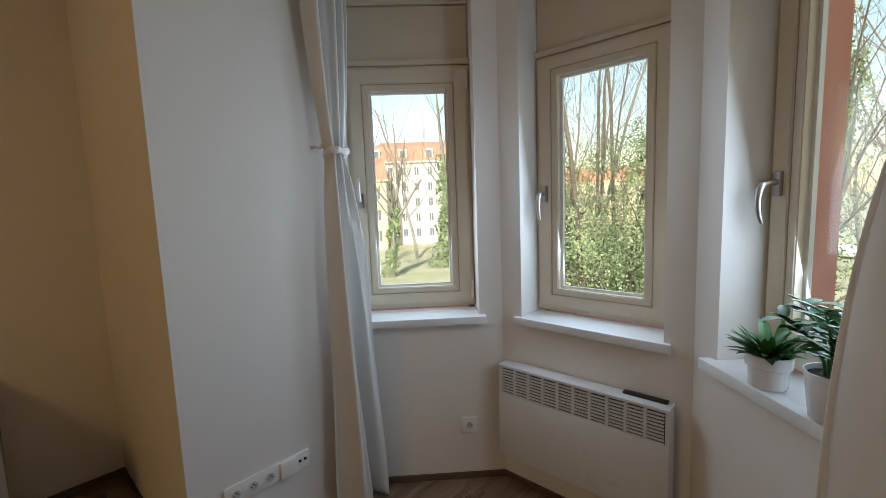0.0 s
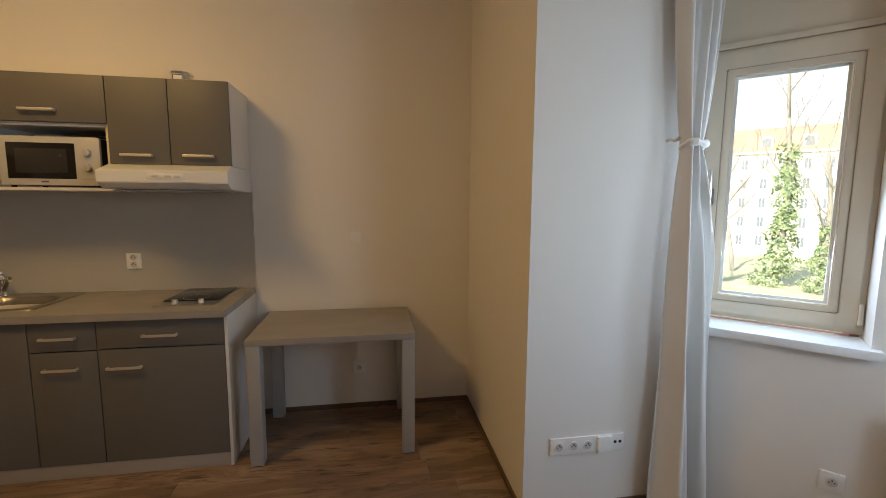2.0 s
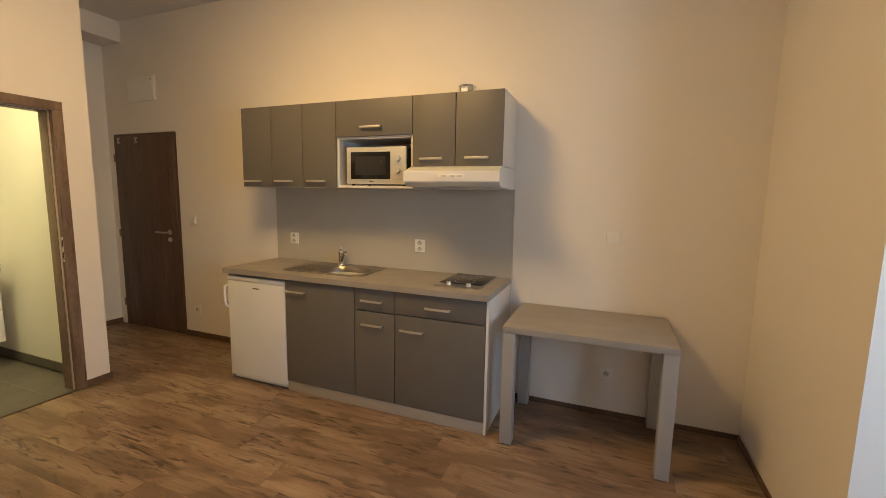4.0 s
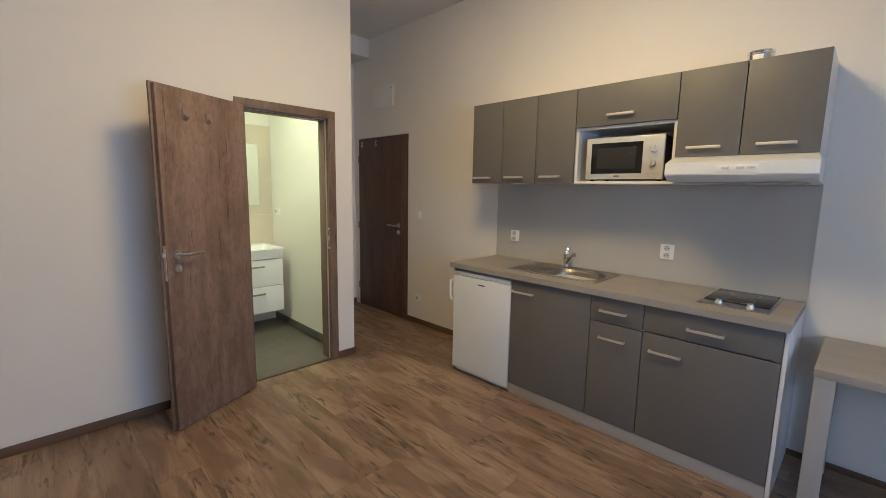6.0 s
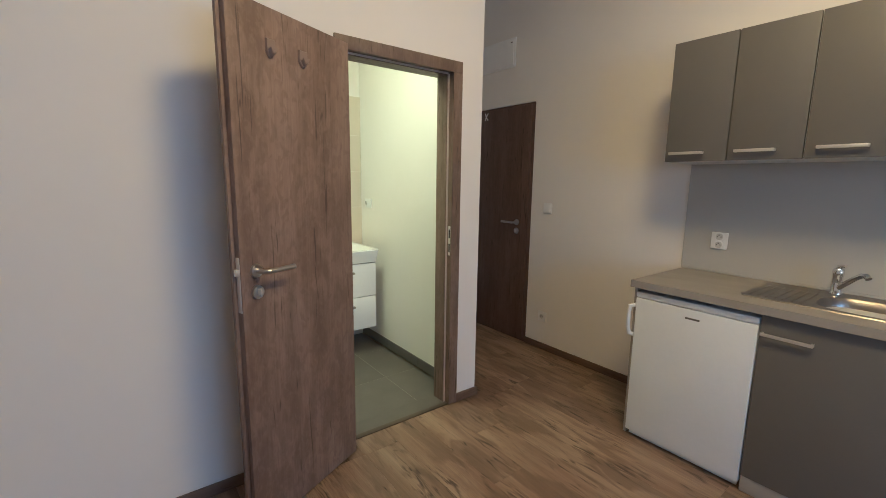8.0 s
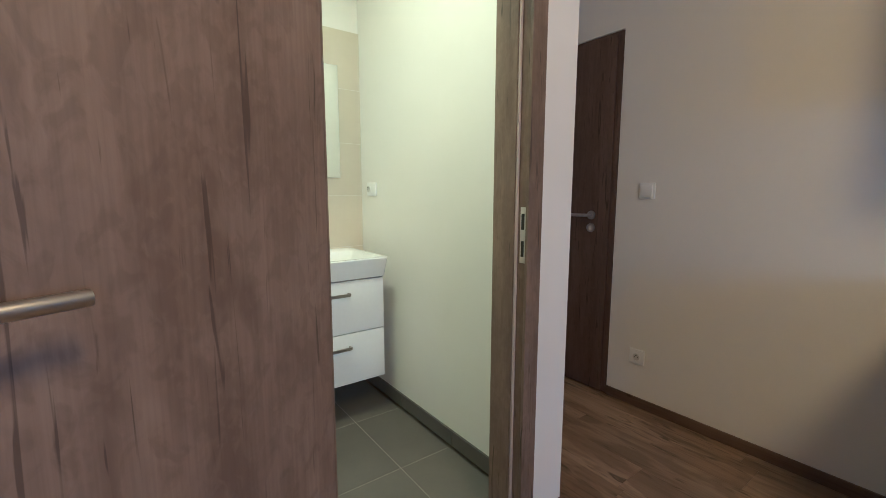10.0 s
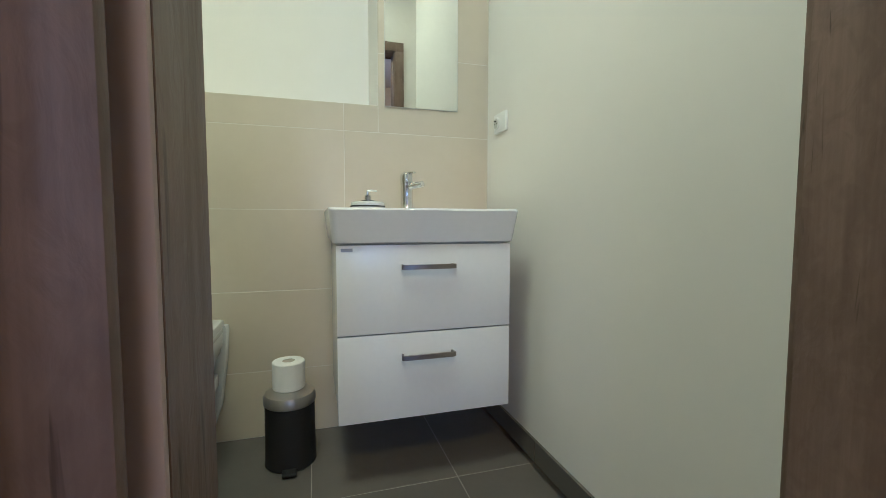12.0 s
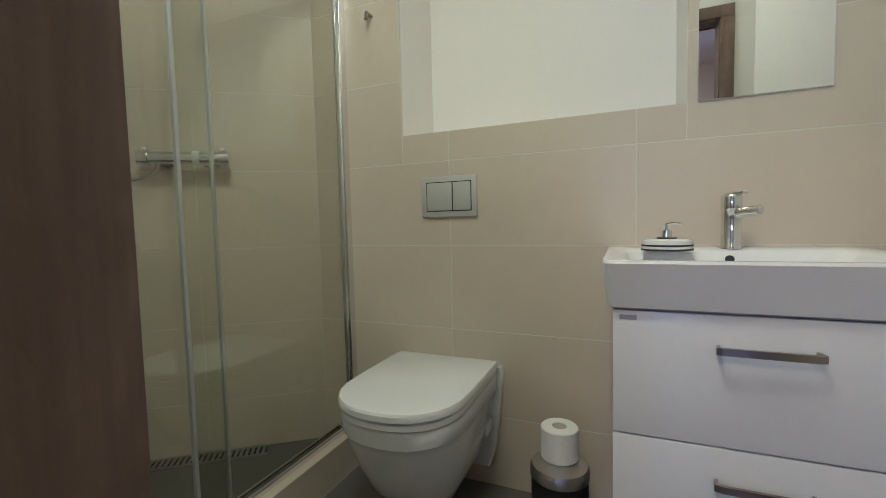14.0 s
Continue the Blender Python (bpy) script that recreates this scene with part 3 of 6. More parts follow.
def bathroom_door():
    fr = new("door_frame_bathroom")
    fr.matrix_world = Matrix.Translation((0, 0, 0))
    tagged(fr, "brown wood-look door frame of the bathroom", "door frame", kind="structure")
    xo, xi = BATH_X + 0.012, BATH_IN - 0.012
    # casings on both faces, then the lining with its stop
    for nm, xa, xb, yl in (("casing", BATH_X, xo, 1.268), ("casing", xi, BATH_IN, 1.1995)):
        part(nm, B((xa, xb, yl - 0.065, yl, 0.001, 1.975), (xa, xb, 1.897, 1.96, 0.001, 1.975), (xa, xb, yl - 0.065, 1.96, 1.975, 2.036), bevel=0.003), FRAMEWOOD, fr)
    part("lining", B((-3.825, BATH_X, 1.20, 1.250, 0.001, 1.98), (xi + 0.012, BATH_X, 1.903, 1.94, 0.001, 1.98), (xi + 0.012, BATH_X, 1.250, 1.903, 1.98, 2.015)), FRAMEWOOD, fr)
    part("door_stop", B((-3.825, BATH_X - 0.042, 1.250, 1.272, 0.001, 1.967), (xi + 0.012, BATH_X - 0.042, 1.89, 1.903, 0.001, 1.967), (xi + 0.012, BATH_X - 0.042, 1.272, 1.89, 1.967, 1.98)), FRAMEWOOD, fr)
    part("door_seal", B((BATH_X - 0.042, BATH_X - 0.034, 1.894, 1.903, 0.001, 1.975), (BATH_X - 0.042, BATH_X - 0.034, 1.2505, 1.2715, 0.001, 1.975), (BATH_X - 0.042, BATH_X - 0.034, 1.272, 1.894, 1.971, 1.98), bevel=0.002), SEAL, fr)
    strike = part("strike_plate", B((BATH_X - 0.024, BATH_X - 0.002, 1.9005, 1.9032, 0.945, 1.120), bevel=0.001), HANDLE, fr)
    # solid dark pads; shade of the latch holes is put into their colour
    part("strike_hole", B((BATH_X - 0.019, BATH_X - 0.007, 1.8998, 1.9006, 1.05, 1.10), (BATH_X - 0.019, BATH_X - 0.007, 1.8998, 1.9006, 0.965, 1.015)), DARK, strike)
    part("threshold", B((BATH_X - 0.030, BATH_X + 0.004, 1.262, 1.903, 0.0005, 0.006), bevel=0.002), STRIP, fr)
    part("tile_edge", B((BATH_IN - 0.01, BATH_X - 0.030, 1.2505, 1.9025, -0.004, 0.0035)), FLOORTILE, fr, "grey tile under the door")
    # open leaf: local x from hinge to free edge, local y off the face that shows its lock turn
    a = math.degrees(math.atan2(-0.898, 0.44))
    d = tagged(new("door_bathroom"), "brown wood-look door leaf standing wide open", "door", kind="structure")
    d.matrix_world = pose(-3.628, 1.233, 0.008, 0, 0, a)
    L = 0.642
    part("leaf", B((0.018, L, 0.0, 0.014, 0, 1.977), (0.022, L - 0.012, 0.014, 0.040, 0, 1.967), bevel=0.002), DOORWOOD, d)
    lever_set(d, L - 0.075, -1, 0.040, 1.045, 1, 0.965)
    for hx in (L - 0.185, L - 0.34):
        hook(d, hx, 0.040, 1.83, 1)
    part("lock_plate", B((L - 0.0125, L - 0.010, 0.018, 0.036, 0.90, 1.10), bevel=0.0008), HANDLE, d)
    part("latch", B((L - 0.011, L + 0.002, 0.021, 0.033, 1.035, 1.06), bevel=0.003), HANDLE, d)
    for hz in (0.24, 0.987, 1.72):
        bm = bmesh.new()
        cyl(bm, (-0.0165, -0.011, hz - 0.043), (-0.0165, -0.011, hz - 0.0005), 0.0055, seg=16)
        cyl(bm, (-0.0165, -0.011, hz + 0.0005), (-0.0165, -0.011, hz + 0.043), 0.0055, seg=16)
        box(bm, -0.0165, 0.019, -0.010, -0.007, hz - 0.020, hz + 0.020)
        part("door_hinge", bm, CHROME, d)


bathroom_door()


def entry_door():
    d = tagged(new("door_entrance"), "dark brown wood-look entrance door, closed", "door", kind="structure")
    x0, x1 = -5.03, -4.11
    part("frame", B((x0, x0 + 0.012, KIT_Y + 0.002, KIT_Y + 0.1, 0.001, 2.02), (x1 - 0.03, x1, KIT_Y + 0.0, KIT_Y + 0.1, 0.001, 2.02), (x0 + 0.012, x1 - 0.03, KIT_Y + 0.002, KIT_Y + 0.1, 2.004, 2.02), bevel=0.002), ENTRYWOOD, d)
    part("leaf", B((x0 + 0.014, x1 - 0.034, KIT_Y - 0.012, KIT_Y + 0.04, 0.006, 2.002), bevel=0.003), ENTRYWOOD, d)
    lever_set(d, x1 - 0.14, -1, KIT_Y - 0.012, 1.04, -1, 0.967)
    for hx in (-4.93, -4.66):
        bm = bmesh.new()
        for s in (-1, 1):
            tube(bm, [(hx - s * 0.018, KIT_Y - 0.018, 1.925), (hx, KIT_Y - 0.024, 1.952), (hx + s * 0.018, KIT_Y - 0.018, 1.985)], 0.005, 8)
        part("coat_hook", bm, HANDLE, d)
    for hz in (0.25, 1.0, 1.78):
        bm = bmesh.new()
        cyl(bm, (x0 + 0.008, KIT_Y - 0.016, hz - 0.04), (x0 + 0.008, KIT_Y - 0.016, hz + 0.04), 0.007, seg=12)
        part("door_hinge", bm, BRONZE, d)


entry_door()

# ---- electric fittings ----
def plate_on(m, name, label, w, h, sockets=(), rocker=False, group=""):
    """A wall plate in its own frame: local x along the wall, z up, -y out of the wall. sockets: x, z of round outlets."""
    t = thing(name, m, label, "light switch" if rocker else "socket", group)
    part("plate", B((-w / 2, w / 2, -0.011, -0.0005, -h / 2, h / 2), bevel=0.004), PLASTIC, t)
    if rocker:
        part("rocker", B((-w / 2 + 0.011, w / 2 - 0.011, -0.017, -0.010, -h / 2 + 0.011, h / 2 - 0.011), bevel=0.003), PLASTIC, t)
    for sx, sz in sockets:
        bm = bmesh.new()
        cyl(bm, (sx, -0.0105, sz), (sx, -0.015, sz), 0.024, 0.023, 24)
        ring = part("socket_ring", bm, PLASTIC, t)
        # flat disc, no recess; shade of the well is put into its greyer colour
        bm = bmesh.new()
        cyl(bm, (sx, -0.0148, sz), (sx, -0.0156, sz), 0.0185, seg=24)
        part("socket_well", bm, SOCKETWELL, ring)
        # pin holes are dark discs with shade in their colour; earth pin stands out
        bm = bmesh.new()
        for q in (-0.0085, 0.0085):
            cyl(bm, (sx + q, -0.0154, sz), (sx + q, -0.0162, sz), 0.003, seg=10)
        cyl(bm, (sx, -0.0154, sz + 0.010), (sx, -0.022, sz + 0.010), 0.0028, seg=10)
        part("contact", bm, DARK, ring)
    return t


# grey for small trim, and for socket wells with their shade put in
SOCKETWELL = material("socket_well", (0.62, 0.61, 0.58), 0.4)
plate_on(pose(-2.69, KIT_Y - 0.009, 1.067), "wall_socket", "white double wall socket on the grey backsplash", 0.084, 0.095, ((0, 0.023), (0, -0.023)), group="sockets over the worktop")
plate_on(pose(-1.494, KIT_Y - 0.009, 1.070), "wall_socket", "white double wall socket on the grey backsplash", 0.084, 0.098, ((0, 0.023), (0, -0.023)), group="sockets over the worktop")
plate_on(pose(-0.132, KIT_Y, 1.203), "blank_plate", "white blank wall plate above the table", 0.082, 0.082)
plate_on(pose(-0.122, KIT_Y, 0.292), "wall_socket", "white wall socket under the table", 0.082, 0.082, ((0, 0),))
plate_on(pose(-3.93, KIT_Y, 1.178), "light_switch", "white light switch beside the entrance door", 0.082, 0.082, rocker=True)
plate_on(pose(-3.93, KIT_Y, 0.283), "wall_socket", "white wall socket low beside the entrance door", 0.082, 0.082, ((0, 0),))
plate_on(pose(1.868, 1.537, 0.300, 0, 0, -45), "wall_socket", "white wall socket low on the bay wall", 0.082, 0.082, ((0, 0),))
row = plate_on(pose(0.963, PIL_Y, 0.327), "socket_strip", "white row of three sockets and a twin aerial outlet", 0.37, 0.082, ((-0.143, 0), (-0.072, 0), (-0.001, 0)))
part("outlet_cover", B((0.045, 0.12, -0.024, -0.010, -0.039, 0.038), bevel=0.005), PLASTIC, row)
bm = bmesh.new()
for q in (0.138, 0.163):
    cyl(bm, (q, -0.0105, 0.004), (q, -0.014, 0.004), 0.007, seg=14)
part("aerial_outlet", bm, DARK, row)
plate_on(pose(-4.985, BATH_R, 1.187, 0, 0, 0), "light_switch", "white socket and switch beside the mirror", 0.105, 0.075, ((-0.026, 0.0),))


def fuse_box():
    t = thing("fuse_box", pose(-4.545, KIT_Y, 2.445), "white flush fuse box cover above the entrance door", "fuse box")
    part("frame", B((-0.2, 0.2, -0.012, -0.0005, -0.117, 0.117), bevel=0.004), PLASTIC, t)
    part("cover", B((-0.185, 0.185, -0.018, -0.011, -0.102, 0.102), bevel=0.003), PLASTIC, t)
    part("latch", B((0.155, 0.172, -0.022, -0.017, 0.075, 0.083), bevel=0.001), DARK, t)


fuse_box()

# ---- kitchenette ----
FRONT, BASE_TOP, TOP_Z = 2.515, 0.842, 0.880


def bar_handle(parent, x0, x1, y, z):
    """A flat bow handle that stands off a front, feet at both ends."""
    bm = bmesh.new()
    box(bm, x0, x1, y - 0.026, y - 0.018, z - 0.007, z + 0.007, bevel=0.0025)
    for a in (x0, x1 - 0.009):
        box(bm, a, a + 0.009, y - 0.02, y - 0.0002, z - 0.007, z + 0.007, bevel=0.002)
    part("handle", bm, HANDLE, parent)


def front_panel(parent, name, x0, x1, z0, z1, hx0, hx1, hz, y=FRONT, t=0.018, mat=None):
    p = part(name, B((x0 + 0.0015, x1 - 0.0015, y, y + t, z0 + 0.0015, z1 - 0.0015), bevel=0.0015), mat or GREY, parent)
    bar_handle(p, hx0, hx1, y, hz)
    return p


def carcass(parent, x0, x1, y0, y1, z0, z1, t=0.016, shelf=None):
    pieces = [("side_panel", (x0, x0 + t, y0, y1, z0, z1)), ("side_panel", (x1 - t, x1, y0, y1, z0, z1)), ("bottom_panel", (x0 + t, x1 - t, y0, y1, z0, z0 + t)),
              ("top_panel", (x0 + t, x1 - t, y0, y1, z1 - t, z1)), ("back_panel", (x0 + t, x1 - t, y1 - 0.008, y1, z0 + t, z1 - t))]
    if shelf:
        pieces.append(("shelf", (x0 + t, x1 - t, y0, y1 - 0.008, shelf - t, shelf)))
    for name, b in pieces:
        part(name, B(b), WHITEBOARD, parent)


def base_unit(label, x0, x1, fronts):
    t = thing("base_cabinet", Matrix(), label, "kitchen cabinet", "base cabinets of the kitchenette")
    carcass(t, x0 + 0.0005, x1 - 0.0005, FRONT + 0.0185, 3.075, 0.076, BASE_TOP - 0.0005)
    for nm, z0, z1, a, b, hz in fronts:
        front_panel(t, nm, x0, x1, z0, z1, a, b, hz)


base_unit("grey laminate sink cabinet with one tall door", -2.302, -1.718, [("door", 0.077, 0.840, -2.293, -2.118, 0.757)])
base_unit("narrow grey laminate base cabinet with drawer and door", -1.716, -1.412, [("drawer", 0.688, 0.840, -1.658, -1.498, 0.757), ("door", 0.077, 0.684, -1.655, -1.498, 0.595)])
base_unit("wide grey laminate base cabinet with drawer and door", -1.410, -0.804, [("drawer", 0.692, 0.840, -1.195, -1.028, 0.756), ("door", 0.077, 0.688, -1.368, -1.206, 0.592)])

t = thing("end_panel", Matrix(), "white end panel of the base cabinets", "kitchen cabinet")
part("panel", B((-0.803, -0.787, FRONT + 0.004, 3.088, 0.0, BASE_TOP - 0.0005), bevel=0.001), WHITEBOARD, t)
t = thing("end_panel", Matrix(), "grey end panel beside the fridge", "kitchen cabinet")
part("panel", B((-2.874, -2.858, FRONT + 0.02, 3.075, 0.0, BASE_TOP - 0.0005), bevel=0.001), PLINTH, t)
t = thing("plinth", Matrix(), "beige-grey plinth under the base cabinets", "plinth")
part("board", B((-2.300, -0.805, FRONT + 0.006, FRONT + 0.020, 0.0005, 0.075), bevel=0.001), PLINTH, t)


def worktop():
    """A slab with real cut-outs for the sink bowl and the hob."""
    t = thing("worktop", Matrix(), "beige-grey laminate worktop with square edge", "worktop")
    xs, ys = [-2.877, -2.185, -1.79, -1.172, -0.9, -0.787], [2.492, 2.655, 2.70, 2.965, 3.035, 3.088]
    bm = bmesh.new()
    for i in range(5):
        for j in range(5):
            if (i == 1 and j in (1, 2)) or (i == 3 and j in (2, 3)):
                continue
            box(bm, xs[i], xs[i + 1], ys[j], ys[j + 1], BASE_TOP, TOP_Z)
    bmesh.ops.remove_doubles(bm, verts=bm.verts[:], dist=0.0001)
    inner = [f for f in bm.faces if sum(1 for g in bm.faces if g is not f and (g.calc_center_median() - f.calc_center_median()).length < 1e-4)]
    bmesh.ops.delete(bm, geom=inner, context="FACES")
    part("slab", bm, COUNTER, t)
    part("edge_band", B((-2.8775, -0.7865, 2.4905, 2.4918, BASE_TOP + 0.001, TOP_Z - 0.001)), COUNTER, t)


worktop()


def rounded(x0, x1, y0, y1, r, z, k=5):
    pts = []
    for cx, cy, a0 in ((x1 - r, y1 - r, 0), (x0 + r, y1 - r, 90), (x0 + r, y0 + r, 180), (x1 - r, y0 + r, 270)):
        for i in range(k + 1):
            a = radians(a0 + 90 * i / k)
            pts.append((cx + r * math.cos(a), cy + r * math.sin(a), z))
    return pts


def sink():
    t = thing("sink", Matrix(), "stainless steel inset sink with drainer", "sink")
    z = TOP_Z
    x0, x1, y0, y1 = -2.425, -1.752, 2.618, 3.048
    bm = bmesh.new()
    bowl = (-2.175, -1.80, 2.665, 2.955)
    rings = [rounded(x0, x1, y0, y1, 0.03, z + 0.0005), rounded(x0 + 0.003, x1 - 0.003, y0 + 0.003, y1 - 0.003, 0.028, z + 0.005),
             rounded(x0 + 0.016, x1 - 0.016, y0 + 0.016, y1 - 0.016, 0.024, z + 0.004)]
    for grow_by, rad, dz in ((0.006, 0.112, 0.003), (0.0, 0.108, -0.004), (-0.008, 0.104, -0.03), (-0.016, 0.10, -0.12), (-0.030, 0.09, -0.15), (-0.055, 0.07, -0.158)):
        rings.append(rounded(bowl[0] - grow_by, bowl[1] + grow_by, bowl[2] - grow_by, bowl[3] + grow_by, rad, z + dz))
    loft(bm, rings, cap0=False)
    part("bowl", bm, SINKSTEEL, t)
    bm = bmesh.new()
    cyl(bm, (-1.988, 2.81, z - 0.1575), (-1.988, 2.81, z - 0.154), 0.035, seg=24)
    part("drain", bm, CHROME, t)
    for i in range(7):
        x = -2.402 + i * 0.031
        part("drainer_rib", B((x, x + 0.010, 2.665, 2.955, z + 0.003, z + 0.0052), bevel=0.001), SINKSTEEL, t)


sink()


def kitchen_tap():
    t = thing("kitchen_tap", pose(-2.16, 3.0, TOP_Z + 0.005), "chrome single-lever kitchen tap on the sink", "tap")
    bm = bmesh.new()
    lathe(bm, [(0.025, 0), (0.025, 0.008), (0.021, 0.014), (0.020, 0.085), (0.022, 0.09), (0.022, 0.112), (0.017, 0.120), (0.004, 0.122)])
    part("body", bm, CHROME, t)
    bm = bmesh.new()
    tube(bm, [(0.006, -0.006, 0.030), (0.035, -0.030, 0.060), (0.065, -0.055, 0.092), (0.088, -0.075, 0.112), (0.105, -0.090, 0.116), (0.114, -0.098, 0.104)], [0.012, 0.0115, 0.011, 0.012, 0.0125, 0.012], 14)
    part("spout", bm, CHROME, t)
    bm = bmesh.new()
    tube(bm, [(0, 0, 0.118), (0.002, -0.006, 0.130), (0.012, -0.022, 0.137), (0.026, -0.038, 0.140)], [0.012, 0.010, 0.008, 0.006], 10)
    part("lever", bm, CHROME, t)


kitchen_tap()


def hob():
    t = thing("hob", Matrix(), "black glass two-ring hob in a steel frame", "hob")
    z = TOP_Z
    part("frame", B((-1.190, -0.882, 2.615, 3.066, z + 0.0003, z + 0.005), bevel=0.002), STEEL, t)
    part("glass", B((-1.180, -0.892, 2.712, 3.058, z + 0.0052, z + 0.0095), bevel=0.002), BLACK, t)
    for x in (-1.10, -0.965):
        bm = bmesh.new()
        cyl(bm, (x, 2.665, z + 0.005), (x, 2.665, z + 0.026), 0.017, 0.014, 24)
        k = part("knob", bm, HANDLE, t)
        part("marker", B((x - 0.0015, x + 0.0015, 2.650, 2.667, z + 0.0255, z + 0.0272)), DARK, k)
    for y in (2.798, 2.965):
        bm = bmesh.new()
        lathe(bm, [(0.066, z + 0.0094), (0.066, z + 0.0099), (0.069, z + 0.0099), (0.069, z + 0.0094)], (-1.036, y), 32)
        part("ring_mark", bm, PLINTH, t)


hob()

t = thing("backsplash", Matrix(), "plain grey laminate backsplash panel", "backsplash")
part("panel", B((-2.885, -0.785, 3.081, 3.0895, TOP_Z + 0.0005, 1.505)), SPLASH, t)
part("sealing_strip", B((-2.872, -0.79, 3.072, 3.0808, TOP_Z + 0.0005, TOP_Z + 0.012), bevel=0.002), SPLASH, t)
part("end_trim", B((-0.7848, -0.7815, 3.079, 3.0895, TOP_Z + 0.0005, 1.505)), HANDLE, t)


def fridge():
    t = thing("fridge", Matrix(), "small white under-counter fridge with side handle", "fridge")
    x0, x1, y0 = -2.850, -2.306, 2.508
    part("body", B((x0 + 0.004, x1 - 0.004, y0 + 0.048, 3.06, 0.035, 0.820), bevel=0.004), WHITEMETAL, t)
    door = part("door", B((x0, x1, y0, y0 + 0.043, 0.036, 0.787), bevel=0.007), WHITEMETAL, t)
    part("top_trim", B((x0, x1, y0 + 0.002, y0 + 0.05, 0.791, 0.820), bevel=0.005), WHITEMETAL, t)
    part("gasket", B((x0 + 0.012, x1 - 0.012, y0 + 0.043, y0 + 0.0485, 0.04, 0.785)), DARK, t)
    bm = bmesh.new()
    tube(bm, [(x0 + 0.002, y0 + 0.02, 0.745), (x0 - 0.026, y0 - 0.006, 0.735), (x0 - 0.03, y0 - 0.008, 0.69), (x0 - 0.03, y0 - 0.006, 0.62), (x0 - 0.024, y0 + 0.0, 0.585), (x0 + 0.002, y0 + 0.02, 0.575)], [0.012, 0.012, 0.011, 0.011, 0.012, 0.012], 12)
    part("handle", bm, WHITEMETAL, door)
    part("badge", B((-2.60, -2.535, y0 - 0.0012, y0 + 0.002, 0.738, 0.747), bevel=0.0005), BADGE, door, "small dark maker's plate")
    for x in (x0 + 0.05, x1 - 0.05):
        for y in (y0 + 0.06, 3.02):
            bm = bmesh.new()
            cyl(bm, (x, y, 0.0), (x, y, 0.037), 0.016, seg=14)
            part("foot", bm, BLACKPLASTIC, t)
    part("base_trim", B((x0 + 0.01, x1 - 0.01, y0 + 0.03, y0 + 0.0475, 0.006, 0.034)), WHITEMETAL, t)


BADGE = material("badge_grey", (0.12, 0.11, 0.10), 0.4)
fridge()

UFRONT, U0, U1 = 2.72, 1.497, 2.095


def wall_unit(label, x0, x1, z0, fronts, shelf=None, group="wall cabinets of the kitchenette"):
    t = thing("wall_cabinet", Matrix(), label, "kitchen cabinet", group)
    carcass(t, x0 + 0.0005, x1 - 0.0005, UFRONT + 0.0185, 3.088, z0, U1, shelf=shelf)
    for a, b, c, d, h0, h1, hz in fronts:
        front_panel(t, "door", a, b, c, d, h0, h1, hz, UFRONT)
    return t


wall_unit("grey laminate wall cabinet with one door", -2.872, -2.582, U0, [(-2.872, -2.582, U0, U1, -2.846, -2.682, 1.54)])
wall_unit("grey laminate wall cabinet with one door", -2.580, -2.290, U0, [(-2.580, -2.290, U0, U1, -2.545, -2.385, 1.541)])
wall_unit("grey laminate wall cabinet with one door", -2.288, -1.996, U0, [(-2.288, -1.996, U0, U1, -2.245, -2.085, 1.543)])
wall_unit("wall cabinet with lift-up flap over an open white niche", -1.994, -1.396, U0, [(-1.994, -1.396, 1.848, U1, -1.787, -1.625, 1.908)], shelf=1.848)
wall_unit("grey laminate wall cabinet with two doors over the hood", -1.394, -0.788, 1.64, [(-1.394, -1.096, 1.64, U1, -1.335, -1.178, 1.688), (-1.094, -0.788, 1.64, U1, -1.028, -0.872, 1.69)])


def hood():
    t = thing("cooker_hood", Matrix(), "white slim cooker hood under the cabinets", "cooker hood")
    x0, x1 = -1.396, -0.770
    bm = bmesh.new()
    prof = [(2.590, 1.600), (2.590, 1.540), (2.64, 1.508), (3.088, 1.500), (3.088, 1.638), (2.70, 1.638)]
    a = [bm.verts.new((x0, y, z)) for y, z in prof]
    b = [bm.verts.new((x1 - (0.018 if i > 2 else 0.0), y, z)) for i, (y, z) in enumerate(prof)]
    bm.faces.new(a)
    bm.faces.new(b[::-1])
    for i in range(6):
        bm.faces.new((a[i], b[i], b[(i + 1) % 6], a[(i + 1) % 6]))
    bmesh.ops.bevel(bm, geom=bm.edges[:], offset=0.003, segments=2, affect="EDGES")
    part("body", bm, WHITEMETAL, t)
    panel = part("control_panel", B((-1.16, -0.985, 2.5875, 2.592, 1.556, 1.588), bevel=0.001), PLASTIC, t)
    for x in (-1.135, -1.075, -1.03):
        part("slider", B((x, x + 0.03, 2.583, 2.589, 1.567, 1.577), bevel=0.001), SOCKETWELL, panel)
    part("filter", B((x0 + 0.03, x1 - 0.05, 2.68, 3.05, 1.497, 1.5035)), SPLASH, t)


hood()


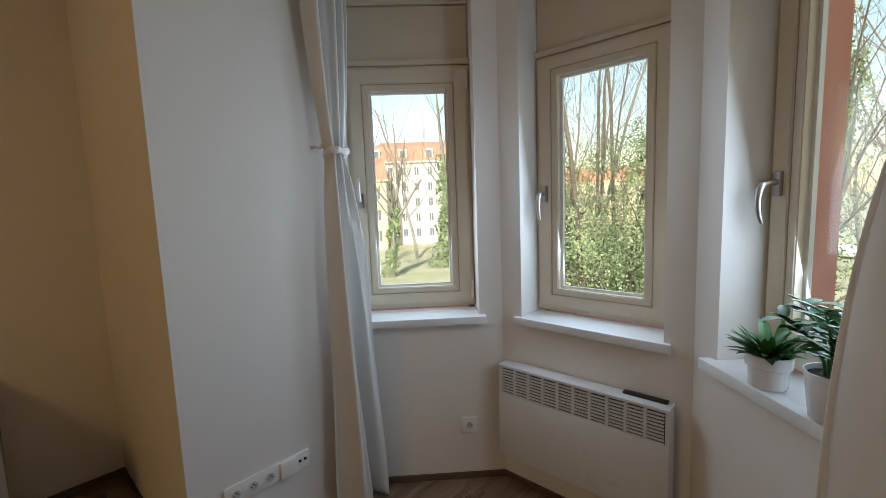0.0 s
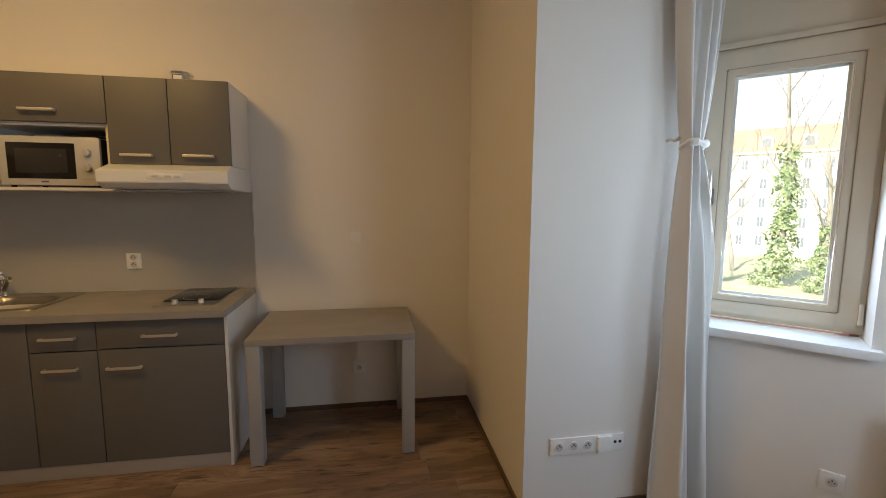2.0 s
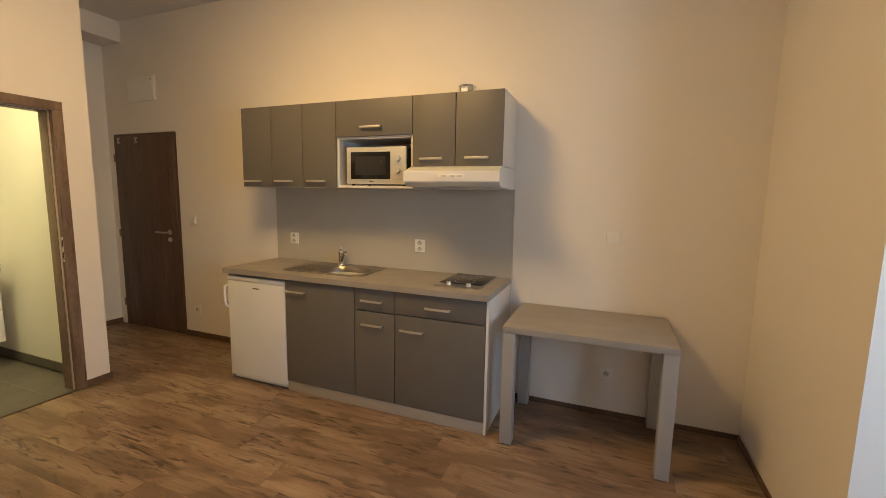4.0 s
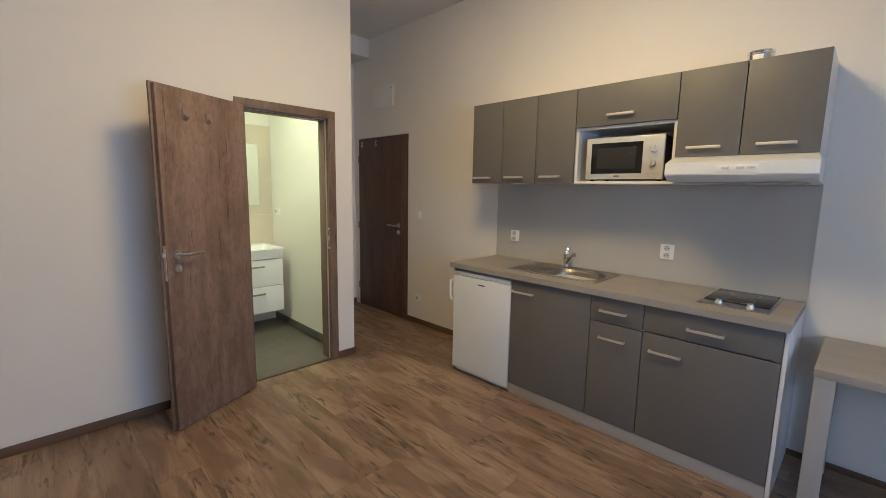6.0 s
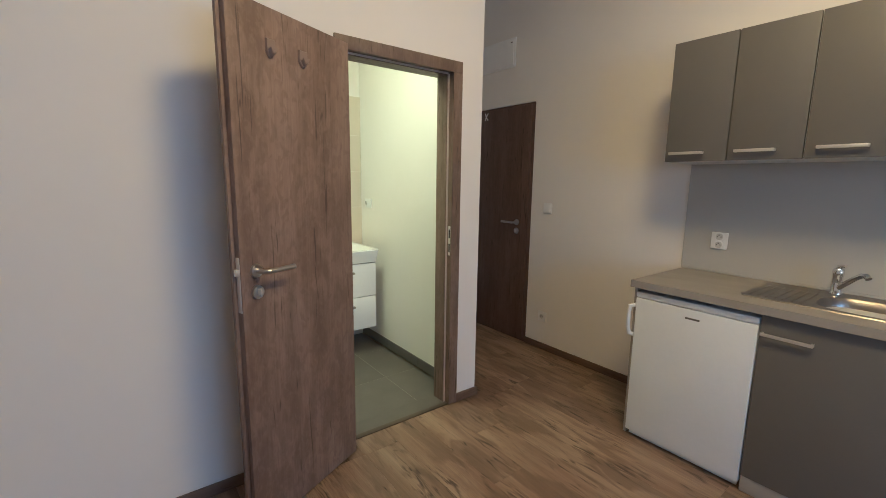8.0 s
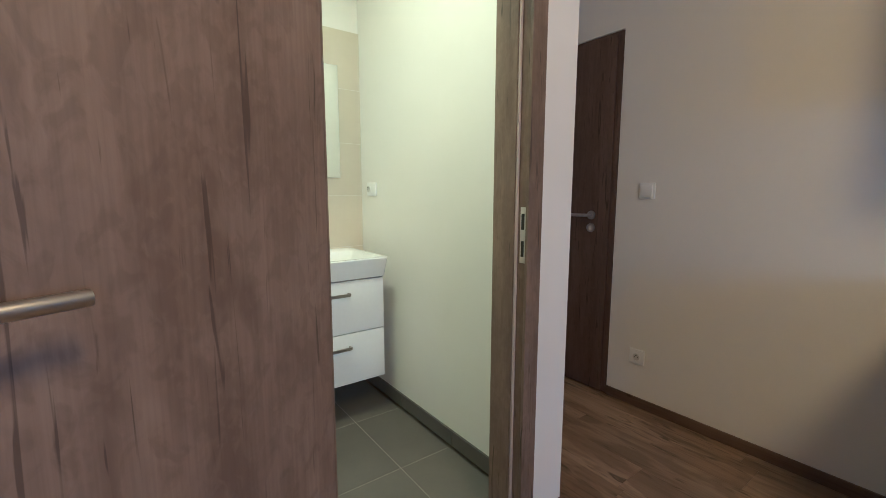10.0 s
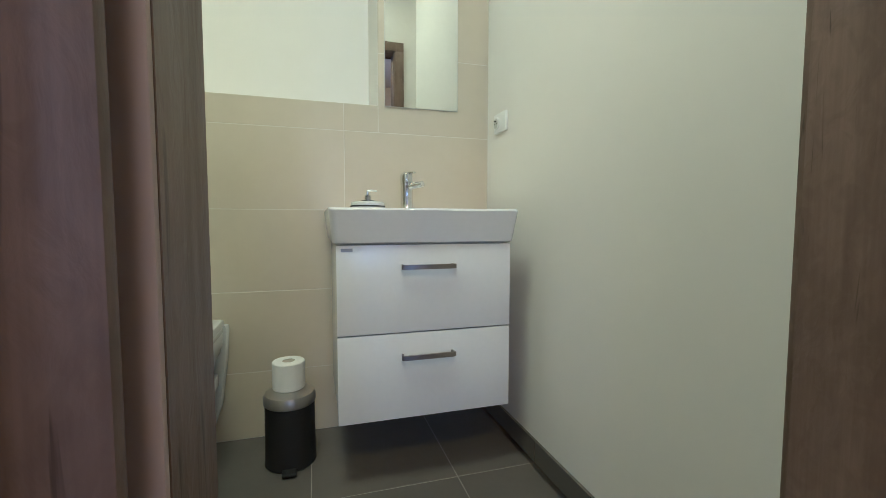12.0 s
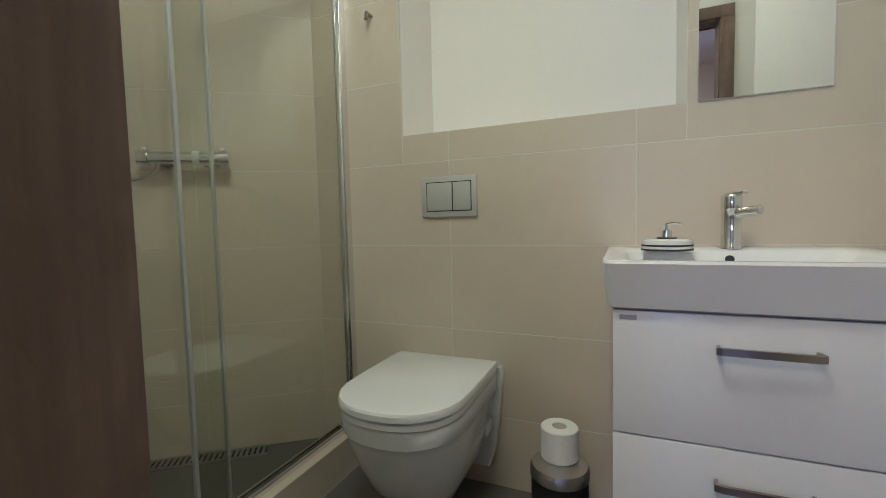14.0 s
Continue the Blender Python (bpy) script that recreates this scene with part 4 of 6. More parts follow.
def microwave():
    t = thing("microwave", pose(-1.695, 2.90, 1.5135, 0, 0, 1.5), "silver-white microwave oven with two dials in the niche", "microwave")
    w, d = 0.232, 0.15
    part("body", B((-w + 0.006, w - 0.004, -d + 0.02, d, 0.012, 0.262), bevel=0.004), BLACKPLASTIC, t)
    fr = part("front", B((-w, w, -d, -d + 0.022, 0.010, 0.266), bevel=0.006), MWSILVER, t)
    part("window_frame", B((-w + 0.035, 0.115, -d - 0.0015, -d + 0.004, 0.045, 0.232), bevel=0.002), BLACK, fr)
    part("window_mesh", B((-w + 0.072, 0.078, -d - 0.0025, -d, 0.075, 0.202), bevel=0.001), MWMESH, fr)
    for z in (0.185, 0.105):
        bm = bmesh.new()
        cyl(bm, (0.172, -d, z), (0.172, -d - 0.018, z), 0.021, 0.018, 24)
        box(bm, 0.169, 0.175, -d - 0.022, -d - 0.004, z - 0.016, z + 0.016, bevel=0.001)
        part("dial", bm, MWSILVER, fr)
    part("badge", B((-0.05, -0.015, -d - 0.001, -d + 0.001, 0.026, 0.034)), BADGE, fr)
    part("print_line", B((0.135, 0.205, -d - 0.0008, -d + 0.001, 0.043, 0.046)), SPLASH, fr)
    for x in (-w + 0.03, w - 0.03):
        for y in (-d + 0.04, d - 0.03):
            bm = bmesh.new()
            cyl(bm, (x, y, 0), (x, y, 0.013), 0.012, seg=12)
            part("foot", bm, BLACKPLASTIC, t)
    bm = bmesh.new()
    tube(bm, [(0.13, d, 0.20), (0.14, d + 0.006, 0.26), (0.12, d + 0.01, 0.30), (0.06, d + 0.012, 0.305)], 0.004, 8)
    part("cable", bm, BLACKPLASTIC, t)


MWSILVER = material("silver_plastic", (0.61, 0.61, 0.61), 0.35, 0.2, scale=10)
MWMESH = material("oven_mesh", (0.035, 0.034, 0.033), 0.25, scale=30)
microwave()


def tins():
    t = thing("metal_tin", pose(-1.078, 2.88, U1 + 0.0005), "small shiny metal tin on top of the cabinets", "tin")
    bm = bmesh.new()
    lathe(bm, [(0.054, 0), (0.057, 0.003), (0.057, 0.052), (0.060, 0.055), (0.060, 0.067), (0.055, 0.070), (0.002, 0.070)])
    part("can", bm, CHROME, t)
    part("label_band", B((-0.022, 0.022, -0.0585, -0.045, 0.012, 0.046), bevel=0.001), PLASTIC, t)


tins()


def table():
    t = thing("table", Matrix(), "small grey wood-look table with square legs", "table")
    x0, x1, y0, y1 = -0.692, 0.210, 2.466, 3.068
    part("tabletop", B((x0, x1, y0, y1, 0.684, 0.720), bevel=0.002), COUNTER, t)
    for x in (x0 + 0.003, x1 - 0.073):
        for y in (y0 + 0.003, y1 - 0.073):
            leg = part("leg", B((x, x + 0.07, y, y + 0.07, 0.008, 0.684), bevel=0.002), TABLELEG, t)
            part("foot_pad", B((x + 0.01, x + 0.06, y + 0.01, y + 0.06, 0.0, 0.008)), BLACKPLASTIC, leg)
    part("rail", B((x0 + 0.073, x1 - 0.073, y1 - 0.03, y1 - 0.012, 0.624, 0.684)), TABLELEG, t)
    for x in (x0 + 0.02, x1 - 0.038):
        part("rail", B((x, x + 0.018, y0 + 0.073, y1 - 0.073, 0.655, 0.684)), TABLELEG, t)


TABLELEG = material("table_grey", (0.38, 0.375, 0.37), 0.45, colour2=(0.34, 0.335, 0.33), scale=4, stretch=(3, 3, 1), fine=40)
table()


# ---- bay: radiator, curtains, plants ----
def radiator():
    """A convector panel: curved shell with a grille of louvres in columns."""
    t = thing("panel_heater", pose(1.955, 0.985, 0.0, 0, 0, -90), "white electric panel heater with louvred grille", "heater")
    w, z0, z1 = 0.39, 0.185, 0.655
    part("shell", B((-w, w, -0.045, 0.035, z0, 0.508), (-w, w, -0.045, 0.035, 0.640, z1), (-w, -w + 0.016, -0.045, 0.035, 0.508, 0.640),
                    (w - 0.016, w, -0.045, 0.035, 0.508, 0.640), bevel=0.004), WHITEMETAL, t)
    # near-black sheet just behind the louvres, its colour standing for shade in the slots
    part("back", B((-w + 0.016, w - 0.016, -0.033, 0.030, 0.508, 0.640)), DARK, t)
    cols = 10
    cw = (2 * w - 0.032) / cols
    for c in range(cols):
        x = -w + 0.016 + c * cw
        part("mullion", B((x - 0.004, x + 0.008, -0.044, -0.034, 0.508, 0.640)), WHITEMETAL, t)
        for r in range(9):
            z = 0.5085 + r * 0.0146
            bm = bmesh.new()
            box(bm, x + 0.008, x + cw - 0.004, -0.0435, -0.037, z, z + 0.0074)
            part("louvre", bm, WHITEMETAL, t, smooth=False)
    part("control_box", B((w - 0.19, w - 0.02, 0.0, 0.03, z1 - 0.001, z1 + 0.008), bevel=0.002), BLACKPLASTIC, t)
    for x in (-0.25, 0.25):
        part("bracket", B((x - 0.02, x + 0.02, 0.035, 0.0445, 0.3, 0.6)), STEEL, t)


radiator()


def curtain(sign, wall_y, cx, off, deep, bulge, spread, label):
    """A full-height curtain tied at a third of its height: folds run down through the knot and spread below it."""
    t = thing("curtain", Matrix(), label, "curtain", "tied-back curtains of the bay")
    y_c = wall_y - sign * off
    knot = 1.705

    def half(z):
        if z > knot:
            f = min(1.0, (z - knot) / 0.62)
            return 0.046 + 0.062 * f ** 0.75
        f = min(1.0, (knot - z) / 1.5)
        return 0.042 + 0.115 * f ** 0.8

    def centre(z):
        if z > knot:
            return cx
        return cx + 0.045 * min(1.0, (knot - z) / 1.6)

    bm = bmesh.new()
    rings, n = [], 150
    zs = [0.012 + i * 0.04 for i in range(43)] + [1.70 + i * 0.05 for i in range(29)]
    for z in zs:
        h = half(z)
        g = 1 - math.exp(-max(0.0, knot - z) / spread)
        dep = 0.030 + 0.012 * abs(z - knot) if z > knot else 0.030 + deep * g
        ring = []
        for j in range(n):
            u = j / (n - 1)
            ph = u * 2 * math.pi
            fold = math.sin(ph * (3.3 - 1.5 * g) + 0.8 * math.sin(ph * 1.3) + 0.25 * z + 0.6 * g) + (0.3 - 0.16 * g) * math.sin(ph * 6.1 + 1.3 + 0.5 * z)
            lean = 0.016 * math.sin(z * 2.3 + ph * 0.8)
            ring.append((centre(z) + (2 * u - 1) * h + lean * min(1, abs(z - knot)), y_c - sign * bulge * g + dep * fold * (0.85 + 0.25 * math.sin(ph * 0.7 + z)) + sign * 0.02, z + (0.012 * math.sin(ph * 3) if z < 0.02 else 0)))
        rings.append(ring)
    loft(bm, rings, closed=False)
    cloth = part("cloth", bm, CLOTH, t)
    solid = cloth.modifiers.new("thickness", "SOLIDIFY")
    solid.thickness = 0.002
    # knot: a wound band
    bm = bmesh.new()
    loops = []
    for i in range(33):
        a = i / 32 * 2.6 * math.pi
        loops.append((cx + 0.043 * math.cos(a), y_c + sign * 0.02 + 0.040 * math.sin(a), 1.690 + 0.03 * i / 32 + 0.006 * math.sin(a * 2)))
    tube(bm, loops, [0.014 + 0.004 * math.sin(i * 0.9) + 0.002 * math.sin(i * 2.3) for i in range(33)], 10)
    part("tie_band", bm, CLOTH, t)
    bm = bmesh.new()
    tube(bm, [(cx - 0.065, wall_y - sign * 0.003, 1.728), (cx - 0.068, wall_y - sign * 0.035, 1.728), (cx - 0.06, wall_y - sign * 0.045, 1.722), (cx - 0.045, wall_y - sign * 0.06, 1.735)], [0.008, 0.006, 0.006, 0.009], 10)
    part("wall_hook", bm, HANDLE, t)


curtain(1, PIL_Y, 1.345, 0.105, 0.022, 0.027, 0.6, "long off-white cotton curtain knotted back to a wall hook")
curtain(-1, SOUTH_PIL, 1.31, 0.092, 0.045, 0.072, 0.34, "long off-white cotton curtain knotted back beside the plants")


def leaf_mesh(bm, base, heading, pitch, length, width, droop, twist=0.0):
    """One arching leaf: midrib folded, five cross rows."""
    q = Euler((0, 0, heading)).to_matrix()
    rows = []
    for i in range(7):
        s = i / 6
        a = pitch - droop * s
        x = length * s * math.cos(pitch - droop * s * 0.5)
        z = length * s * math.sin(pitch - droop * s * 0.5)
        wd = width * (math.sin(math.pi * min(1, s * 0.93 + 0.07)) ** 0.8) / 2
        rows.append([bm.verts.new(Vector(base) + q @ Vector((x, y, z + abs(y) * 0.35 + twist * y))) for y in (-wd, 0, wd)])
    for a, b in zip(rows, rows[1:]):
        for i in range(2):
            bm.faces.new((a[i], a[i + 1], b[i + 1], b[i]))


def plant(x, y, z, label, pot_r, pot_h, leaves, seed, small=True):
    random.seed(seed)
    t = thing("potted_plant", pose(x, y, z), label, "houseplant", "plants on the window board")
    bm = bmesh.new()
    if small:
        lathe(bm, [(pot_r * 0.80, 0), (pot_r * 0.84, 0.004), (pot_r * 0.88, pot_h * 0.6), (pot_r, pot_h * 0.64), (pot_r * 1.02, pot_h), (pot_r * 0.95, pot_h), (pot_r * 0.9, pot_h - 0.02), (0.002, pot_h - 0.02)])
    else:
        lathe(bm, [(pot_r * 0.72, 0), (pot_r * 0.78, 0.004), (pot_r, pot_h), (pot_r * 0.95, pot_h), (pot_r * 0.92, pot_h - 0.02), (0.002, pot_h - 0.02)])
    part("pot", bm, CERAMIC, t)
    bm = bmesh.new()
    cyl(bm, (0, 0, pot_h - 0.03), (0, 0, pot_h - 0.014), pot_r * 0.93, seg=24)
    part("soil", bm, SOIL, t)
    for i in range(leaves):
        bm = bmesh.new()
        hd = random.uniform(0, 2 * math.pi)
        if small:
            r = random.uniform(0.0, 0.03)
            leaf_mesh(bm, (r * math.cos(hd), r * math.sin(hd), pot_h - 0.016), hd + random.uniform(-0.4, 0.4), random.uniform(0.45, 1.35), random.uniform(0.075, 0.125), random.uniform(0.018, 0.028), random.uniform(0.2, 0.9))
        else:
            # an arching stem with pairs of oval leaflets
            lean, length = random.uniform(0.2, 0.6), random.uniform(0.15, 0.23)
            pts = [Vector((0.02 * math.cos(hd) + length * q * math.sin(lean * q) * math.cos(hd), 0.02 * math.sin(hd) + length * q * math.sin(lean * q) * math.sin(hd), pot_h - 0.02 + length * q * math.cos(lean * q))) for q in (0, 0.25, 0.5, 0.75, 1.0)]
            tube(bm, pts, [0.005, 0.0045, 0.004, 0.003, 0.002], 7)
            for q in range(3, 11):
                f = q / 10 * 4
                base = pts[min(3, int(f))].lerp(pts[min(3, int(f)) + 1], f - min(3, int(f)))
                for turn in (-1.1, 1.1):
                    leaf_mesh(bm, base, hd + turn + random.uniform(-0.3, 0.3), random.uniform(0.1, 0.8), random.uniform(0.055, 0.078), random.uniform(0.026, 0.036), random.uniform(0.2, 0.7))
        part("leaf" if small else "stem", bm, LEAF, t)


S3 = SILL_Z + 0.041
plant(1.765, 0.300, S3, "green bushy plant with narrow leaves in a white pot", 0.058, 0.098, 78, 3)
plant(1.62, 0.155, S3, "taller plant of arching stems with glossy oval leaflets, white pot", 0.066, 0.125, 7, 8, False)

# ---- bathroom ----
# back wall with a white niche, painted above the tiles
NY0, NY1, NZ0, NZ1, ND = 0.68, 1.592, 1.252, 2.02, 0.27
wall_back = structure("wall_bathroom_back", B((-5.48, BACK_X, -0.95, NY0, -0.1, CEIL_Z), (-5.48, BACK_X, NY1, BATH_R, -0.1, CEIL_Z), (-5.48, BACK_X, NY0, NY1, -0.1, NZ0),
                      (-5.48, BACK_X, NY0, NY1, NZ1, CEIL_Z), (-5.48, BACK_X - ND, NY0, NY1, NZ0, NZ1)), PAINT, "bathroom back wall, beige tiled with a white niche", "wall")
D0, D1 = Vector((BACK_X, 0.28)), Vector((-4.30, -0.836))
poly("wall_shower", ([tuple(D0), tuple(D1), (-4.42, -0.93), (BACK_X - 0.0, -0.4)], -0.1, 2.62), label="slanting shower wall, beige tiled")
structure("wall_bathroom_south", B((-4.35, BATH_IN, -0.95, -0.836, -0.1, 2.62)), TILE, "beige tiled bathroom side wall", "wall")
structure("floor_bathroom", B((BACK_X, BATH_IN, 0.44, BATH_R, -0.1, -0.0008)), DARKGROUT, "grout bed of the bathroom floor", "floor")


def tile_piece(cache, name, parent, m, w, h, t, mat, bevel=0.0006):
    """One tile in local x (width) and z (height), its face towards -y."""
    key = (name, round(w, 4), round(h, 4))
    if key not in cache:
        me = bpy.data.meshes.new(name)
        a, b, c = w / 2, h / 2, bevel
        vs = [(sx * (a - q), y, sz * (b - q)) for q, y in ((0, 0.0), (0, -t + c), (c, -t)) for sx, sz in ((-1, -1), (1, -1), (1, 1), (-1, 1))]
        fs = [(8, 9, 10, 11)] + [(r + i, r + (i + 1) % 4, r + 4 + (i + 1) % 4, r + 4 + i) for r in (0, 4) for i in range(4)]
        me.from_pydata(vs, [], fs)
        me.materials.append(mat)
        cache[key] = me
    ob = new(name, cache[key])
    ob.parent = parent
    ob.matrix_local = m
    return ob


def tiling():
    cache, g = {}, 0.003
    zs = [0.0, 0.249, 0.549, 0.849, 1.149, 1.449, 1.749, 2.065]
    # back wall faces +x
    ys = [0.285, 0.862, 1.462, BATH_R]
    for z0, z1 in zip(zs, zs[1:]):
        for y0, y1 in zip(ys, ys[1:]):
            rects = [(y0, y1, z0, z1)]
            if z1 > NZ0 and z0 < NZ1:
                out = []
                if y0 < NY0:
                    out.append((y0, min(y1, NY0), z0, z1))
                if y1 > NY1:
                    out.append((max(y0, NY1), y1, z0, z1))
                a, b = max(y0, NY0), min(y1, NY1)
                if b > a:
                    if z0 < NZ0:
                        out.append((a, b, z0, NZ0))
                    if z1 > NZ1:
                        out.append((a, b, NZ1, z1))
                rects = out
            for a, b, c, d in rects:
                tile_piece(cache, "tile", wall_back, pose(BACK_X, (a + b) / 2, (c + d) / 2, 0, 0, 90), b - a - g, d - c - g, 0.012, TILE)
    # slanting shower wall
    holder = bpy.data.objects["wall_shower"]
    d = (D1 - D0)
    L = d.length
    ang = math.degrees(math.atan2(d.y, d.x)) + 180
    us = [0.002, 0.45, 1.05, L]
    for z0, z1 in zip(zs, zs[1:]):
        for u0, u1 in zip(us, us[1:]):
            c = D0 + d.normalized() * (u0 + u1) / 2
            tile_piece(cache, "tile", holder, pose(c.x, c.y, (z0 + z1) / 2, 0, 0, ang), u1 - u0 - g, z1 - z0 - g, 0.012, TILE)
    part("grout", B((BACK_X - 0.001, BACK_X + 0.0113, 0.28, NY0 - 0.001, 0, 2.064), (BACK_X - 0.001, BACK_X + 0.0113, NY1 + 0.001, BATH_R, 0, 2.064), (BACK_X - 0.001, BACK_X + 0.0113, NY0 - 0.001, NY1 + 0.001, 0, NZ0 - 0.001)), GROUT, wall_back, smooth=False)
    inner = d.normalized()
    off = Vector((-inner.y, inner.x)) * 0.0113
    bm = bmesh.new()
    prism(bm, [tuple(D0), tuple(D1), tuple(D1 + off), tuple(D0 + off)], 0.0, 2.064)
    part("grout", bm, GROUT, holder, smooth=False)
    # floor tiles, 45 cm
    fl = bpy.data.objects["floor_bathroom"]
    xs = [BACK_X, -4.68, -4.23, BATH_IN]
    fy = [0.482, 0.882, 1.327, 1.770, BATH_R]
    for x0, x1 in zip(xs, xs[1:]):
        for y0, y1 in zip(fy, fy[1:]):
            m = pose((x0 + x1) / 2, (y0 + y1) / 2, -0.009, -90, 0, 0)
            tile_piece(cache, "floor_tile", fl, m, x1 - x0 - 0.003, y1 - y0 - 0.003, 0.009, FLOORTILE)
    wall = bpy.data.objects["wall_hall"]
    for x0, x1 in zip(xs, xs[1:]):
        tile_piece(cache, "skirting_tile", wall, pose((x0 + x1) / 2, BATH_R, 0.0375, 0, 0, 0), x1 - x0 - 0.003, 0.073, 0.009, FLOORTILE)


def mirror():
    t = thing("mirror", Matrix(), "frameless upright wall mirror over the basin", "mirror")
    part("glass", B((BACK_X + 0.0125, BACK_X + 0.017, 1.618, 1.913, 1.252, 1.868)), MIRROR, t, smooth=False)
    part("edge", B((BACK_X + 0.0122, BACK_X + 0.0165, 1.6165, 1.9145, 1.2505, 1.8695)), SOCKETWELL, t, smooth=False)


mirror()


def vanity():
    t = thing("vanity_cabinet", Matrix(), "white gloss wall-hung vanity cabinet with two drawers", "bathroom cabinet")
    x, y0, y1 = -4.686, 1.406, 1.946
    part("body", B((BACK_X + 0.0135, x - 0.019, y0 + 0.003, y1 - 0.003, 0.215, 0.738), bevel=0.001), GLOSSWHITE, t)
    for z0, z1, hz in ((0.4745, 0.737, 0.672), (0.211, 0.4705, 0.402)):
        d = part("drawer", B((x - 0.018, x, y0, y1, z0, z1), bevel=0.002), GLOSSWHITE, t)
        bm = bmesh.new()
        ya, yb = 1.590, 1.758
        pts = [(x + 0.0, ya + 0.004), (x + 0.022, ya), (x + 0.027, ya + 0.012), (x + 0.027, yb - 0.012), (x + 0.022, yb), (x + 0.0, yb - 0.004)]
        rings = []
        for i, (px, py) in enumerate(pts):
            ox, oy = (0.0, 0.006) if i in (0, 1) else ((0.0, -0.006) if i in (4, 5) else (-0.007, 0.0))
            rings.append([(px, py, hz - 0.007), (px + ox, py + oy, hz - 0.007), (px + ox, py + oy, hz + 0.007), (px, py, hz + 0.007)])
        loft(bm, rings)
        part("handle", bm, BRONZE, d, "dark brushed metal handle")
    part("sticker", B((x - 0.0005, x + 0.0008, 1.419, 1.452, 0.718, 0.728)), STICKER, t, "small blue-grey sticker")


STICKER = material("sticker", (0.32, 0.34, 0.45), 0.4)
vanity()


def basin():
    t = thing("washbasin", Matrix(), "white ceramic washbasin on the vanity cabinet", "washbasin")
    y0, y1, x0, x1 = 1.384, 1.964, BACK_X + 0.013, -4.655
    bm = bmesh.new()

    def ring(a, b, c, d, r, z):
        return rounded(a, b, c, d, r, z, 4)
    rings = [ring(x0, x1 - 0.035, y0 + 0.018, y1 - 0.015, 0.02, 0.739), ring(x0, x1 - 0.022, y0 + 0.012, y1 - 0.010, 0.02, 0.745), ring(x0, x1, y0, y1, 0.022, 0.838),
             ring(x0, x1 - 0.003, y0 + 0.003, y1 - 0.003, 0.020, 0.844), ring(x0 + 0.11, x1 - 0.022, y0 + 0.04, y1 - 0.04, 0.03, 0.844), ring(x0 + 0.12, x1 - 0.03, y0 + 0.05, y1 - 0.05, 0.04, 0.835),
             ring(x0 + 0.15, x1 - 0.06, y0 + 0.09, y1 - 0.09, 0.05, 0.765), ring(x0 + 0.18, x1 - 0.12, y0 + 0.16, y1 - 0.16, 0.04, 0.750)]
    loft(bm, rings)
    part("bowl", bm, CERAMIC, t)
    # dark disc with the shade of an overflow hole in its colour
    bm = bmesh.new()
    cyl(bm, (x0 + 0.126, 1.674, 0.82), (x0 + 0.132, 1.674, 0.82), 0.010, seg=16)
    part("overflow", bm, DARK, t)
    t2 = thing("basin_tap", pose(-5.035, 1.684, 0.8445, 0, 0, 38), "chrome single-lever basin tap", "tap")
    bm = bmesh.new()
    lathe(bm, [(0.0255, 0), (0.0255, 0.005), (0.0235, 0.008), (0.0225, 0.098), (0.024, 0.102), (0.024, 0.133), (0.0215, 0.139), (0.002, 0.141)])
    part("body", bm, CHROME, t2)
    bm = bmesh.new()
    tube(bm, [(0.0, 0, 0.088), (0.04, 0, 0.095), (0.075, 0, 0.098)], [0.013, 0.0125, 0.012], 14)
    spout = part("spout", bm, CHROME, t2)
    bm = bmesh.new()
    cyl(bm, (0.0745, 0, 0.098), (0.0765, 0, 0.0981), 0.0085, seg=14)
    part("aerator", bm, HANDLE, spout)
    part("lever", B((-0.012, 0.038, -0.009, 0.009, 0.139, 0.146), bevel=0.003), CHROME, t2)


basin()


def soap_dish():
    t = thing("soap_dish", pose(-4.965, 1.530, 0.8445), "round white soap set with dark stripe and chrome pump", "soap dispenser")
    bm = bmesh.new()
    lathe(bm, [(0.052, 0.0), (0.060, 0.003), (0.060, 0.010), (0.058, 0.011), (0.058, 0.026), (0.050, 0.030), (0.002, 0.030)])
    part("dish", bm, CERAMIC, t)
    bm = bmesh.new()
    lathe(bm, [(0.0585, 0.0004), (0.0612, 0.001), (0.0612, 0.005), (0.0598, 0.0055)])
    part("base_ring", bm, BLACKPLASTIC, t)
    bm = bmesh.new()
    lathe(bm, [(0.0228, 0.0292), (0.0236, 0.030), (0.0232, 0.0335), (0.0222, 0.034)])
    part("collar", bm, BLACKPLASTIC, t)
    bm = bmesh.new()
    lathe(bm, [(0.0595, 0.012), (0.0605, 0.0125), (0.0605, 0.0155), (0.0595, 0.016)])
    part("stripe", bm, BLACKPLASTIC, t)
    bm = bmesh.new()
    lathe(bm, [(0.022, 0.0295), (0.022, 0.035), (0.012, 0.037), (0.011, 0.052), (0.004, 0.053), (0.004, 0.066), (0.002, 0.066)])
    part("pump", bm, CHROME, t)
    bm = bmesh.new()
    tube(bm, [(0, -0.004, 0.066), (0, 0.012, 0.070), (0, 0.032, 0.068)], 0.004, 8)
    part("nozzle", bm, CHROME, t)


soap_dish()


